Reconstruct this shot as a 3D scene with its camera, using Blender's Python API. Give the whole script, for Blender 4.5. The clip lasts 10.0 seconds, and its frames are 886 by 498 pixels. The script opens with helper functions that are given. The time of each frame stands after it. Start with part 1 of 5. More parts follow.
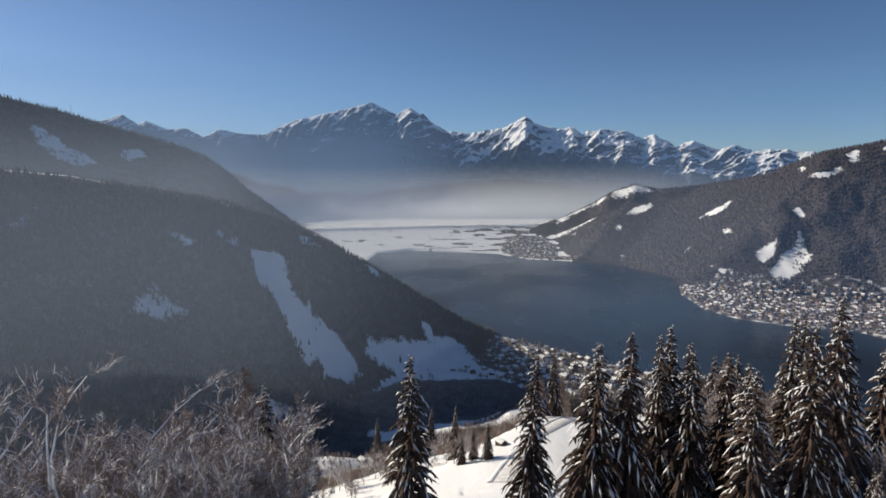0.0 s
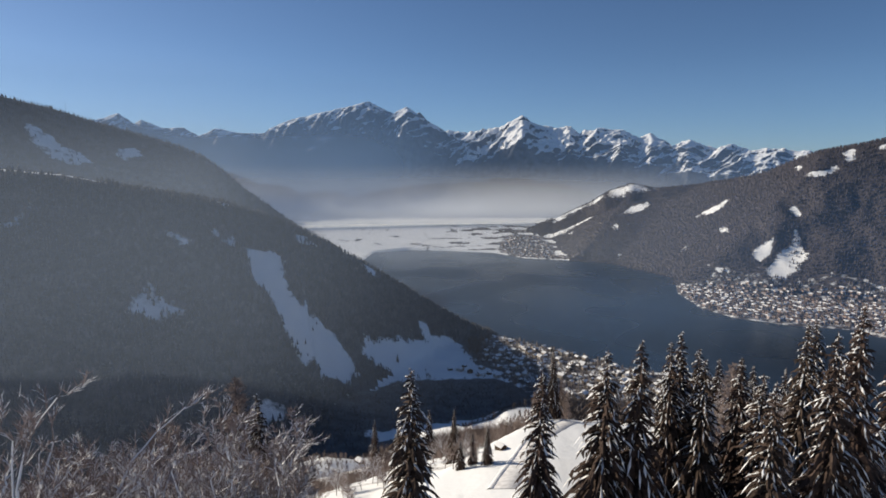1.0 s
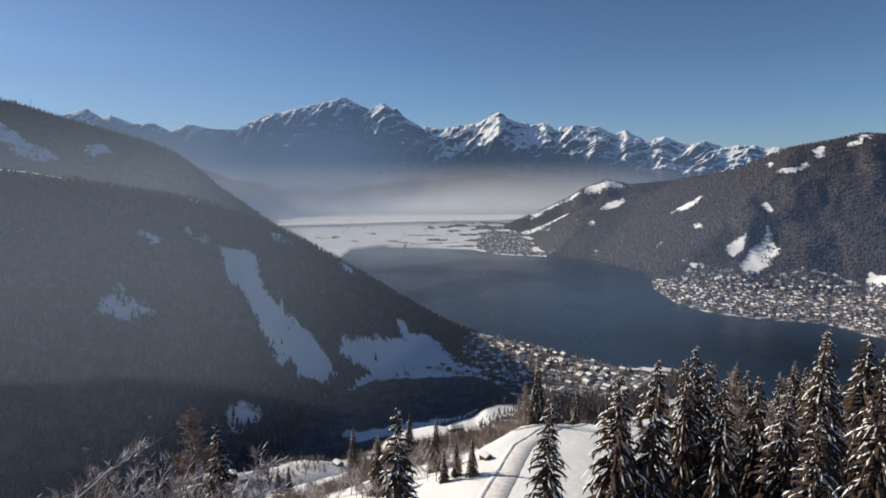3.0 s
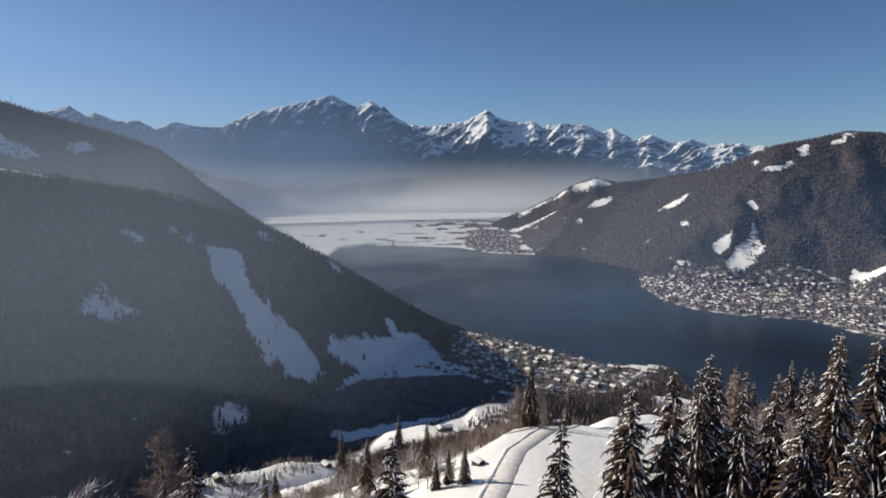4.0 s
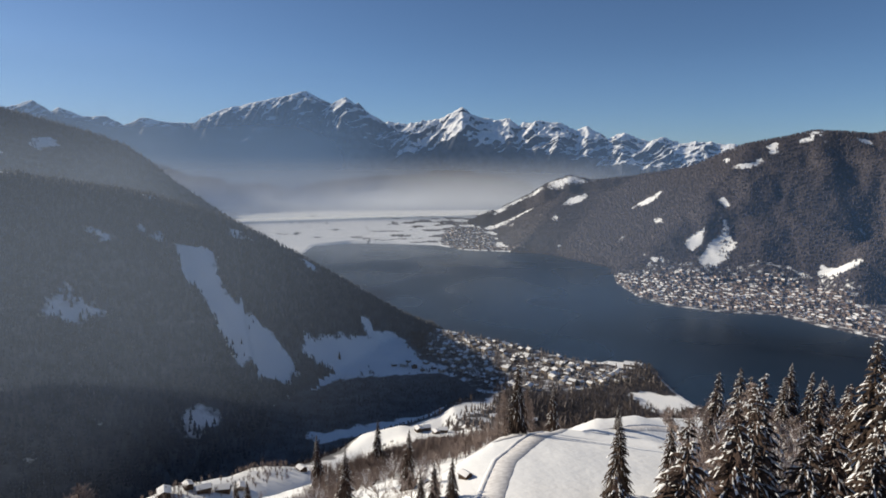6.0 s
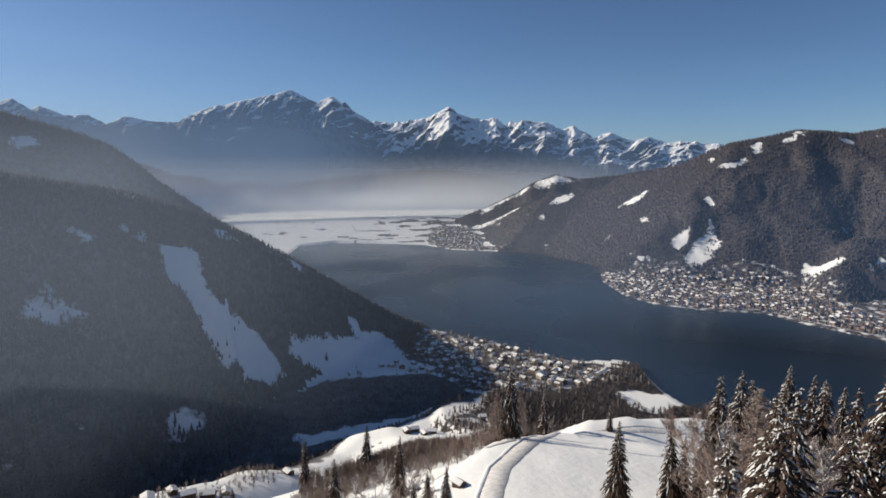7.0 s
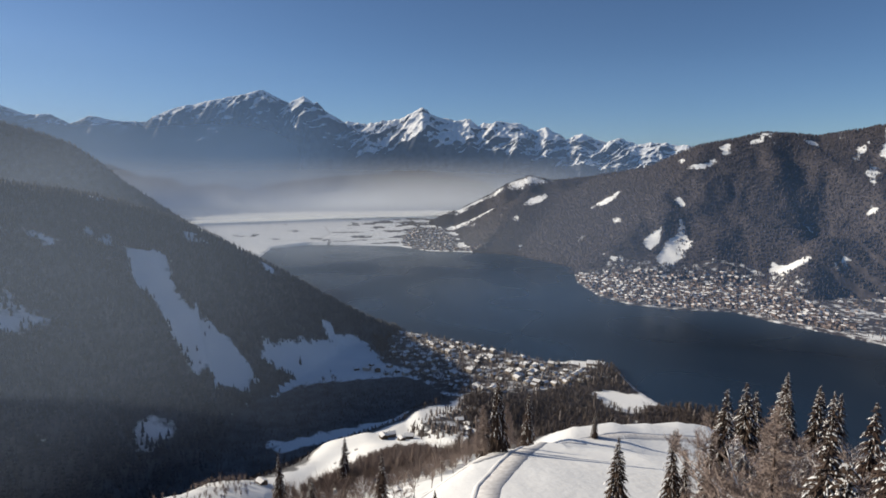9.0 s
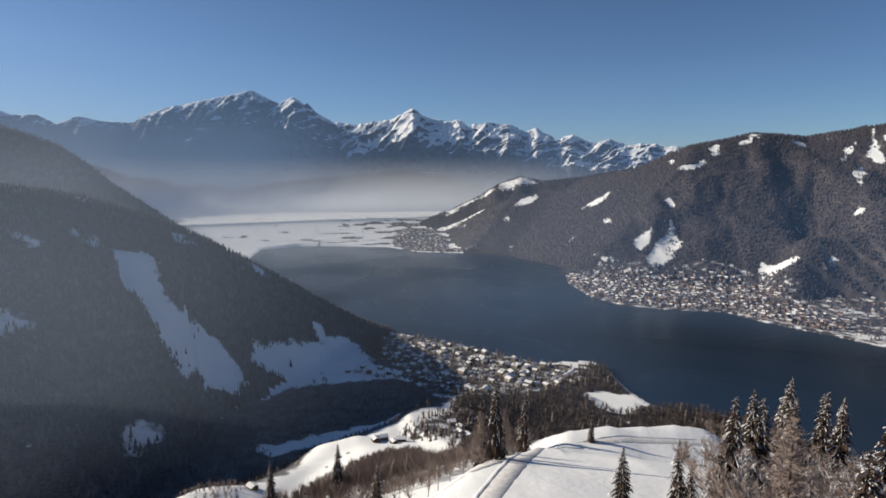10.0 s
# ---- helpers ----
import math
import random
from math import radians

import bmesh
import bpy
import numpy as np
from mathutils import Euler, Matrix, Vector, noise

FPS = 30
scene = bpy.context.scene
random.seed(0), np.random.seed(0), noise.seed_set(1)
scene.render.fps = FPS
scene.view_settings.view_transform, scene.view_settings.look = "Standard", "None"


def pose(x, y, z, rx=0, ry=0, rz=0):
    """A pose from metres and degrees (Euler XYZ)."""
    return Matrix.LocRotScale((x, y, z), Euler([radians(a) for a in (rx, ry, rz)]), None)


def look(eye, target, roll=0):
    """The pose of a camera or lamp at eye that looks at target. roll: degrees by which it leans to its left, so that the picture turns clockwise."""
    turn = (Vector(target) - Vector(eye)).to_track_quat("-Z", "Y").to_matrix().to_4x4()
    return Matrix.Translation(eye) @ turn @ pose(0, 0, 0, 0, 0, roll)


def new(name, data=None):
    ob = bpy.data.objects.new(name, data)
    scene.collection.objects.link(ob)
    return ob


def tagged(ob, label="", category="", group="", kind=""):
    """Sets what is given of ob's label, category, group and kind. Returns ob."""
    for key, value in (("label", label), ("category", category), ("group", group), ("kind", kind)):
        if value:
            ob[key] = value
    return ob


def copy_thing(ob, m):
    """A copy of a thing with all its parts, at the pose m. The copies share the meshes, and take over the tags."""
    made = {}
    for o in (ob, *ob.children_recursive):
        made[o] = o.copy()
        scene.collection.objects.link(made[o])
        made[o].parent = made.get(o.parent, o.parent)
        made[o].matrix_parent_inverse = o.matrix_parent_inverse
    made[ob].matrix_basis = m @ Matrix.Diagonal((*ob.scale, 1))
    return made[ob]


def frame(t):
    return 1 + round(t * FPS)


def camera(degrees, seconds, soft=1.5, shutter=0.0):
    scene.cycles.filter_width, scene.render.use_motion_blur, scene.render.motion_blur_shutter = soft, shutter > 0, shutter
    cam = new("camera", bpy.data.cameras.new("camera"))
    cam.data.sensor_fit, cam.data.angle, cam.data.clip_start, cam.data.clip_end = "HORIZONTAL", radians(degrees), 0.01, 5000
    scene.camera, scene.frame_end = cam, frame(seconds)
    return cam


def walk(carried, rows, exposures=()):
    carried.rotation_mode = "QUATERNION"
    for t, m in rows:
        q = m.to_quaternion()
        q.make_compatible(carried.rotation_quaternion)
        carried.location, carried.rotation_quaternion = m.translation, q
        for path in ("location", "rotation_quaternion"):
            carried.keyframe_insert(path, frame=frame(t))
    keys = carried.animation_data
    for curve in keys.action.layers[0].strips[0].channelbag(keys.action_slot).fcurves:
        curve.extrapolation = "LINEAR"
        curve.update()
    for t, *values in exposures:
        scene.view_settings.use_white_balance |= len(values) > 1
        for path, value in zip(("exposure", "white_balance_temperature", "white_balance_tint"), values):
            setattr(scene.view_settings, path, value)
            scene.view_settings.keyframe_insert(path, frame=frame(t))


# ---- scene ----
cam = camera(73.0, 10.0, soft=1.7)

PATH = [
    (0, (0.00, 0.00, 410.00), (0.000, 99.145, 396.947), -0.08),
    (0.5, (-0.21, 1.56, 410.09), (0.045, 100.698, 396.963), -0.11),
    (1, (-0.45, 3.25, 410.15), (0.068, 102.368, 396.932), -0.09),
    (1.5, (-0.69, 5.14, 410.22), (0.422, 104.247, 396.903), -0.06),
    (2, (-0.97, 7.25, 410.17), (1.260, 106.321, 396.737), -0.06),
    (2.5, (-1.20, 9.55, 410.11), (2.053, 108.568, 396.516), -0.03),
    (3, (-1.39, 11.87, 410.11), (2.892, 110.823, 396.341), -0.10),
    (4.5, (-2.27, 19.84, 409.48), (5.001, 118.557, 395.258), -0.03),
    (5, (-2.63, 22.85, 409.06), (5.651, 121.468, 394.725), 0.00),
    (5.5, (-2.91, 25.70, 408.65), (6.380, 124.214, 394.216), 0.04),
    (7, (-4.02, 33.47, 407.88), (8.504, 131.606, 393.304), 0.07),
    (7.5, (-4.35, 35.92, 407.87), (9.218, 133.924, 393.309), 0.10),
    (8, (-4.68, 38.39, 407.85), (9.938, 136.243, 393.328), 0.10),
    (8.5, (-5.05, 40.83, 407.76), (10.678, 138.517, 393.268), 0.11),
    (9, (-5.39, 43.13, 407.65), (11.443, 140.643, 393.239), 0.12),
    (9.5, (-5.87, 45.38, 407.76), (11.983, 142.717, 393.381), 0.11),
    (10, (-6.28, 47.53, 407.72), (12.110, 144.783, 393.443), 0.10),
]
walk(cam, [(t, look(eye, target, roll)) for t, eye, target, roll in PATH], exposures=[(0, 0.25, 6700, 8), (10, 0.25, 6700, 8)])

# ---- light: low winter sun ahead on the left, clear sky ----
SUN_LEFT, SUN_UP = radians(64), radians(24)
world = bpy.data.worlds.new("sky")
scene.world = world
world.use_nodes = True
wt = world.node_tree
wt.nodes.clear()
w_out, w_bg, w_sky = (wt.nodes.new(k) for k in ("ShaderNodeOutputWorld", "ShaderNodeBackground", "ShaderNodeTexSky"))
w_sky.sky_type, w_sky.sun_disc = "NISHITA", False
w_sky.sun_elevation, w_sky.sun_rotation = SUN_UP, -SUN_LEFT
w_sky.altitude, w_sky.air_density, w_sky.dust_density, w_sky.ozone_density = 3500, 1.0, 3.5, 5.0
w_bg.inputs["Strength"].default_value = 0.075
wt.links.new(w_sky.outputs[0], w_bg.inputs[0])
wt.links.new(w_bg.outputs[0], w_out.inputs[0])
sun = new("sun", bpy.data.lights.new("sun", "SUN"))
sun.data.energy, sun.data.angle, sun.data.color = 4.9, radians(0.6), (1.0, 0.9, 0.76)
TO_SUN = Vector((-math.sin(SUN_LEFT) * math.cos(SUN_UP), math.cos(SUN_LEFT) * math.cos(SUN_UP), math.sin(SUN_UP)))
sun.matrix_world = look((0, 0, 1500), Vector((0, 0, 1500)) - TO_SUN)


# ---- materials ----
def material(name, rough=0.8, spec=0.3):
    m = bpy.data.materials.new(name)
    m.use_nodes = True
    b = m.node_tree.nodes["Principled BSDF"]
    b.inputs["Roughness"].default_value = rough
    b.inputs["Specular IOR Level"].default_value = spec
    return m, m.node_tree.nodes, m.node_tree.links, b


def noise_node(nodes, links, scale, detail=4.0, coords="Object"):
    c, n = nodes.new("ShaderNodeTexCoord"), nodes.new("ShaderNodeTexNoise")
    n.inputs["Scale"].default_value, n.inputs["Detail"].default_value = scale, detail
    links.new(c.outputs[coords], n.inputs["Vector"])
    return n.outputs["Fac"]


def ramp(nodes, links, fac, stops):
    r = nodes.new("ShaderNodeValToRGB")
    for n, (pos, col) in enumerate(stops):
        e = r.color_ramp.elements[n] if n < 2 else r.color_ramp.elements.new(pos)
        e.position, e.color = pos, (*col, 1) if len(col) == 3 else col
    links.new(fac, r.inputs[0])
    return r.outputs[0]


def mixed(nodes, links, fac, a, b):
    m = nodes.new("ShaderNodeMix")
    m.data_type = "RGBA"
    for sock, v in ((m.inputs[0], fac), (m.inputs[6], a), (m.inputs[7], b)):
        if isinstance(v, (int, float)):
            sock.default_value = v
        elif isinstance(v, tuple):
            sock.default_value = (*v, 1)
        else:
            links.new(v, sock)
    return m.outputs[2]


def calc(nodes, links, op, a, b=0.0):
    m = nodes.new("ShaderNodeMath")
    m.operation = op
    for sock, v in zip(m.inputs, (a, b)):
        if isinstance(v, (int, float)):
            sock.default_value = v
        else:
            links.new(v, sock)
    return m.outputs[0]


def bumped(nodes, links, b, height, strength, distance):
    n = nodes.new("ShaderNodeBump")
    n.inputs["Strength"].default_value, n.inputs["Distance"].default_value = strength, distance
    links.new(height, n.inputs["Height"])
    links.new(n.outputs[0], b.inputs["Normal"])


def up_face(nodes, links):
    g, s = nodes.new("ShaderNodeNewGeometry"), nodes.new("ShaderNodeSeparateXYZ")
    links.new(g.outputs["Normal"], s.inputs[0])
    return s.outputs["Z"]


def attr(nodes, name):
    a = nodes.new("ShaderNodeAttribute")
    a.attribute_name = name
    return a.outputs["Fac"]


def ground_material():
    """Snow, with the dark litter and brush of the woods where trees stand; it also carries shade painted under near
    stands.
    """
    m, n, k, b = material("snowy_ground", 0.7, 0.25)
    snow = ramp(n, k, noise_node(n, k, 0.02, 5), [(0.3, (0.78, 0.8, 0.82)), (0.7, (0.88, 0.88, 0.87))])
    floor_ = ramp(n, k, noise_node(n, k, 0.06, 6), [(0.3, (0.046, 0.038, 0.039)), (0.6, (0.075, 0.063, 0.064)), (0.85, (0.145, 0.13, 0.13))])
    # Woodland floor painted paler on the shaded ridge side, lifting it like haze.
    floor_ = mixed(n, k, attr(n, "frost_lift"), floor_, ramp(n, k, noise_node(n, k, 0.05, 6), [(0.3, (0.08, 0.08, 0.08)), (0.7, (0.16, 0.16, 0.165))]))
    edge = calc(n, k, "ADD", attr(n, "cover"), calc(n, k, "MULTIPLY", calc(n, k, "SUBTRACT", noise_node(n, k, 0.05, 6), 0.5), 0.9))
    cover = ramp(n, k, edge, [(0.42, (0, 0, 0)), (0.58, (1, 1, 1))])
    k.new(mixed(n, k, cover, snow, floor_), b.inputs["Base Color"])
    bumped(n, k, b, noise_node(n, k, 0.4, 6), 0.35, 0.6)
    return m


def rock_material():
    """High rock: snow lies on the flatter parts, dark rock and woods show on the steep and low ones."""
    m, n, k, b = material("alpine_rock_and_snow", 0.8, 0.2)
    rock = ramp(n, k, noise_node(n, k, 0.02, 8), [(0.3, (0.045, 0.052, 0.07)), (0.7, (0.13, 0.14, 0.165))])
    keep = calc(n, k, "ADD", attr(n, "snow"), calc(n, k, "MULTIPLY", calc(n, k, "SUBTRACT", noise_node(n, k, 0.022, 9), 0.5), 0.8))
    cover = ramp(n, k, keep, [(0.4, (0, 0, 0)), (0.56, (1, 1, 1))])
    k.new(mixed(n, k, cover, rock, (0.86, 0.87, 0.88)), b.inputs["Base Color"])
    bumped(n, k, b, noise_node(n, k, 0.035, 9), 0.7, 10.0)
    return m


def water_material():
    """Deep lake water, ruffled by a light wind in broad patches."""
    m, n, k, b = material("lake_water", 0.3, 0.5)
    k.new(ramp(n, k, noise_node(n, k, 0.003, 0), [(0.35, (0.012, 0.024, 0.042)), (0.65, (0.016, 0.03, 0.05))]), b.inputs["Base Color"])
    k.new(ramp(n, k, noise_node(n, k, 0.004, 0), [(0.4, (0.24, 0.24, 0.24)), (0.65, (0.34, 0.34, 0.34))]), b.inputs["Roughness"])
    b.inputs["IOR"].default_value = 1.33
    return m


def wood_cover_material(name, dark, light, frost_lift, amount):
    """Far woods: needles or twigs, with frost and snow on what faces the sky."""
    m, n, k, b = material(name, 0.9, 0.1)
    g = n.new("ShaderNodeNewGeometry")
    tone = mixed(n, k, g.outputs["Random Per Island"], dark, light)
    lie = calc(n, k, "ADD", up_face(n, k), calc(n, k, "MULTIPLY", noise_node(n, k, 0.35, 5), 1.2))
    white = ramp(n, k, calc(n, k, "MULTIPLY", lie, 0.5), [(0.45 - amount * 0.5, (0, 0, 0)), (1.0 - amount * 0.5, (1, 1, 1))])
    k.new(mixed(n, k, white, tone, frost_lift), b.inputs["Base Color"])
    return m


def needle_material():
    m, n, k, b = material("spruce_needles", 0.85, 0.15)
    o = n.new("ShaderNodeObjectInfo")
    base = ramp(n, k, noise_node(n, k, 1.6, 5), [(0.3, (0.034, 0.022, 0.019)), (0.7, (0.075, 0.05, 0.042))])
    k.new(mixed(n, k, calc(n, k, "MULTIPLY", o.outputs["Random"], 0.4), base, (0.075, 0.058, 0.042)), b.inputs["Base Color"])
    return m


def snow_material():
    m, n, k, b = material("fresh_snow", 0.6, 0.3)
    k.new(ramp(n, k, noise_node(n, k, 2.5, 5), [(0.3, (0.66, 0.67, 0.69)), (0.7, (0.86, 0.86, 0.86))]), b.inputs["Base Color"])
    bumped(n, k, b, noise_node(n, k, 6.0, 4), 0.5, 0.08)
    return m


def bark_material(name, dark, light, snowy):
    """Bark, with snow along the upper sides."""
    m, n, k, b = material(name, 0.9, 0.15)
    bark = ramp(n, k, noise_node(n, k, 5.0, 6), [(0.3, dark), (0.7, light)])
    lie = calc(n, k, "ADD", up_face(n, k), calc(n, k, "MULTIPLY", noise_node(n, k, 1.7, 4), 0.9))
    white = ramp(n, k, lie, [(1.25 - snowy, (0, 0, 0)), (1.4 - snowy, (1, 1, 1))])
    k.new(mixed(n, k, white, bark, (0.8, 0.8, 0.82)), b.inputs["Base Color"])
    return m


GROUND, ROCK, WATER = ground_material(), rock_material(), water_material()
NEEDLES, SNOW = needle_material(), snow_material()
BARK = bark_material("dark_bark", (0.05, 0.036, 0.03), (0.14, 0.105, 0.09), 0.3)
TWIGS = bark_material("frosted_twigs", (0.185, 0.145, 0.137), (0.34, 0.28, 0.27), 0.5)
FROSTED = bark_material("snow_lined_limbs", (0.15, 0.115, 0.105), (0.3, 0.25, 0.235), 0.95)
LARCH = bark_material("larch_twigs", (0.2, 0.155, 0.135), (0.38, 0.31, 0.28), 0.2)
BRUSH = bark_material("brown_brushwood", (0.17, 0.13, 0.115), (0.3, 0.245, 0.22), 0.15)
WOODS = wood_cover_material("far_spruce_woods", (0.045, 0.047, 0.052), (0.07, 0.073, 0.08), (0.15, 0.155, 0.165), 0.2)
BROWN_WOODS = wood_cover_material("far_mixed_woods", (0.04, 0.032, 0.033), (0.068, 0.055, 0.056), (0.13, 0.115, 0.118), 0.0)
TWIG_WOODS = wood_cover_material("far_bare_woods", (0.09, 0.073, 0.066), (0.15, 0.122, 0.112), (0.3, 0.27, 0.26), 0.0)


# ---- the lie of the land ----
def lattice(ix, iy, seed):
    h = np.sin(ix * 127.1 + iy * 311.7 + seed * 74.7) * 43758.5453
    return (h - np.floor(h)) * 2 * np.pi


def perlin(x, y, seed=0):
    x0, y0 = np.floor(x), np.floor(y)
    fx, fy = x - x0, y - y0
    u, v = fx * fx * fx * (fx * (fx * 6 - 15) + 10), fy * fy * fy * (fy * (fy * 6 - 15) + 10)
    corner = []
    for a, c in ((0, 0), (1, 0), (0, 1), (1, 1)):
        g = lattice(x0 + a, y0 + c, seed)
        corner.append(np.cos(g) * (fx - a) + np.sin(g) * (fy - c))
    return 1.5 * ((corner[0] * (1 - u) + corner[1] * u) * (1 - v) + (corner[2] * (1 - u) + corner[3] * u) * v)


def fbm(x, y, size, octaves=5, seed=0, ridged=False):
    total, amp, norm = 0.0, 1.0, 0.0
    for o in range(octaves):
        p = perlin(x / size * 2**o, y / size * 2**o, seed + 17 * o)
        total, norm, amp = total + amp * ((1 - 2 * np.abs(p)) if ridged else p), norm + amp, amp * 0.5
    return total / norm


def along(x, y, line):
    """Distance to a polyline of (x, y, z), the height of its nearest point, and on which side."""
    best = np.full(np.shape(x), 1e9)
    high, side = np.zeros(np.shape(x)), np.zeros(np.shape(x))
    for (ax, ay, az), (bx, by, bz) in zip(line, line[1:]):
        dx, dy = bx - ax, by - ay
        t = np.clip(((x - ax) * dx + (y - ay) * dy) / (dx * dx + dy * dy), 0, 1)
        d = np.hypot(x - ax - t * dx, y - ay - t * dy)
        near = d < best
        best, high = np.where(near, d, best), np.where(near, az + t * (bz - az), high)
        side = np.where(near, np.sign(dx * (y - ay) - dy * (x - ax)), side)
    return best, high, side


def inside(x, y, ring):
    """Signed distance to a closed outline: positive inside."""
    closed = [(*p, 0) for p in ring] + [(*ring[0], 0)]
    d, _, _ = along(x, y, closed)
    odd = np.zeros(np.shape(x), bool)
    for (ax, ay, _), (bx, by, _) in zip(closed, closed[1:]):
        cross = (ay > y) != (by > y)
        odd ^= cross & (x < (bx - ax) * (y - ay) / (by - ay + 1e-12) + ax)
    return np.where(odd, d, -d)


LAKE = [(142, 1446), (60, 1600), (-100, 1900), (-250, 2300), (-350, 2700), (-330, 2960), (-158, 3042), (60, 3000), (275, 2926), (389, 2754),
        (659, 2654), (765, 2567), (891, 2225), (793, 1959), (776, 1738), (818, 1618), (930, 1536), (1058, 1493), (1090, 1378), (1152, 1261),
        (1210, 1137), (1260, 950), (1200, 760), (1000, 640), (750, 640), (690, 720), (640, 830), (612, 885), (555, 905), (522, 935), (514, 1007), (520, 1075), (528, 1130), (470, 1174), (413, 1167),
        (311, 1281), (237, 1358)]
# Crests: the wooded ridge across the valley, the one behind it, the mountain over the town with its spurs, the spur beside it.
EAST_RIDGE = [(-1500, 300, 520), (-1050, 750, 440), (-768, 1049, 412), (-702, 1130, 402), (-618, 1211, 374), (-476, 1317, 340), (-344, 1378, 286),
              (-195, 1417, 196), (-34, 1450, 86), (64, 1449, 32), (135, 1446, 4)]
EAST_BACK = [(-2300, 1500, 800), (-1462, 2028, 655), (-1334, 2114, 618), (-1189, 2199, 566), (-1043, 2272, 518), (-919, 2325, 470), (-845, 2352, 412), (-769, 2379, 334), (-560, 2470, 160), (-420, 2540, 40)]
WEST_MOUNTAIN = [(604, 3342, 37), (729, 3182, 119), (791, 3064, 170), (878, 2904, 231), (959, 2761, 286), (1045, 2632, 363), (1120, 2510, 393), (1320, 2400, 441), (1540, 2330, 492), (1700, 2270, 528),
                 (1890, 2190, 514), (2080, 2010, 556), (2500, 1600, 640), (3000, 900, 640)]
WEST_BACK = [(664, 3483, 120), (856, 3440, 220), (966, 3410, 286), (1074, 3377, 330), (1196, 3335, 300), (1400, 3240, 330), (1900, 2900, 420)]
WEST_SPUR_A = [(1150, 2565, 398), (1252, 2391, 314), (1301, 2226, 234), (1292, 2114, 174), (1251, 2009, 81), (1214, 1938, 24)]
WEST_SPUR_B = [(1748, 2294, 534), (1780, 2178, 430), (1785, 2054, 322), (1761, 1954, 223), (1702, 1900, 126), (1646, 1870, 77)]
WEST_SPUR_C = [(2057, 2086, 548), (2027, 1972, 446), (1995, 1860, 324), (1916, 1798, 229)]
WEST_NEAR = [(2419, 1637, 478), (1995, 1644, 332), (1770, 1691, 266), (1682, 1725, 232), (1605, 1730, 199), (1521, 1714, 151), (1450, 1683, 99), (1392, 1627, 34)]
# The hill under the camera, falling away ahead: its middle line.
NEAR_HILL = [(0, -900, 640), (0, -300, 470), (0, -60, 400), (0, 0, 385), (4, 50, 370), (25, 120, 341), (40, 200, 324), (52, 248, 305), (75, 290, 287), (70, 330, 262),
             (55, 420, 213), (35, 560, 150), (26, 690, 104), (60, 800, 62), (150, 950, 22), (300, 1060, 6)]

# The bench below it: its outer edge.
BENCH_RIDGE = [(-210, 383, 172), (-178, 428, 166), (-154, 479, 160), (-125, 519, 143), (-108, 553, 133), (-87, 577, 118), (-60, 621, 101), (-31, 653, 95), (-8, 683, 99), (18, 688, 102), (63, 680, 99)]


def far_crest(line, reach, at):
    """Crest points at a distance from (degrees right of straight ahead, metres above the eye's height at another distance)."""
    return [(reach * math.sin(radians(a)), reach * math.cos(radians(a)), 410 + h * reach / at) for a, h in line]


def tent(x, y, line, slope, other=None, foot=0.0):
    d, h, side = along(x, y, line)
    d = np.sqrt(d * d + 900) - 30
    s = np.where(side > 0, slope, slope if other is None else other)
    return h - s * d * (1 - foot * d / (d + 600))


def soft_max(a, b, k):
    h = np.clip(0.5 + 0.5 * (a - b) / k, 0, 1)
    return b + (a - b) * h + k * h * (1 - h)


def near_hill(x, y):
    d, h, side = along(x, y, NEAR_HILL)
    steep = 0.3 + 0.16 * np.clip((y - 190) / 40, 0, 1)
    left = steep * (np.sqrt(np.minimum(d, 110) ** 2 + 400) - 20) + 0.46 * np.maximum(d - 110, 0)
    right = 0.04 * np.minimum(d, 95) + 0.1 * np.clip(d - 45, 0, 50) + 0.48 * np.maximum(d - 95, 0)
    bank = ((y - 185) * 0.615 - (x - 10) * 0.789 + 9) / 16  # the meadow breaks off along its far edge
    h = h - 9 * np.clip(bank, 0, 1) * np.clip((100 - x) / 20, 0, 1)
    bench, top, outer = along(x, y, BENCH_RIDGE)
    bench = np.sqrt(bench * bench + 100) - 10
    return soft_max(h - np.where(side > 0, left, right), top - np.where(outer > 0, 0.55, 0.1) * bench - 0.4 * np.maximum(bench - 25, 0), 6)


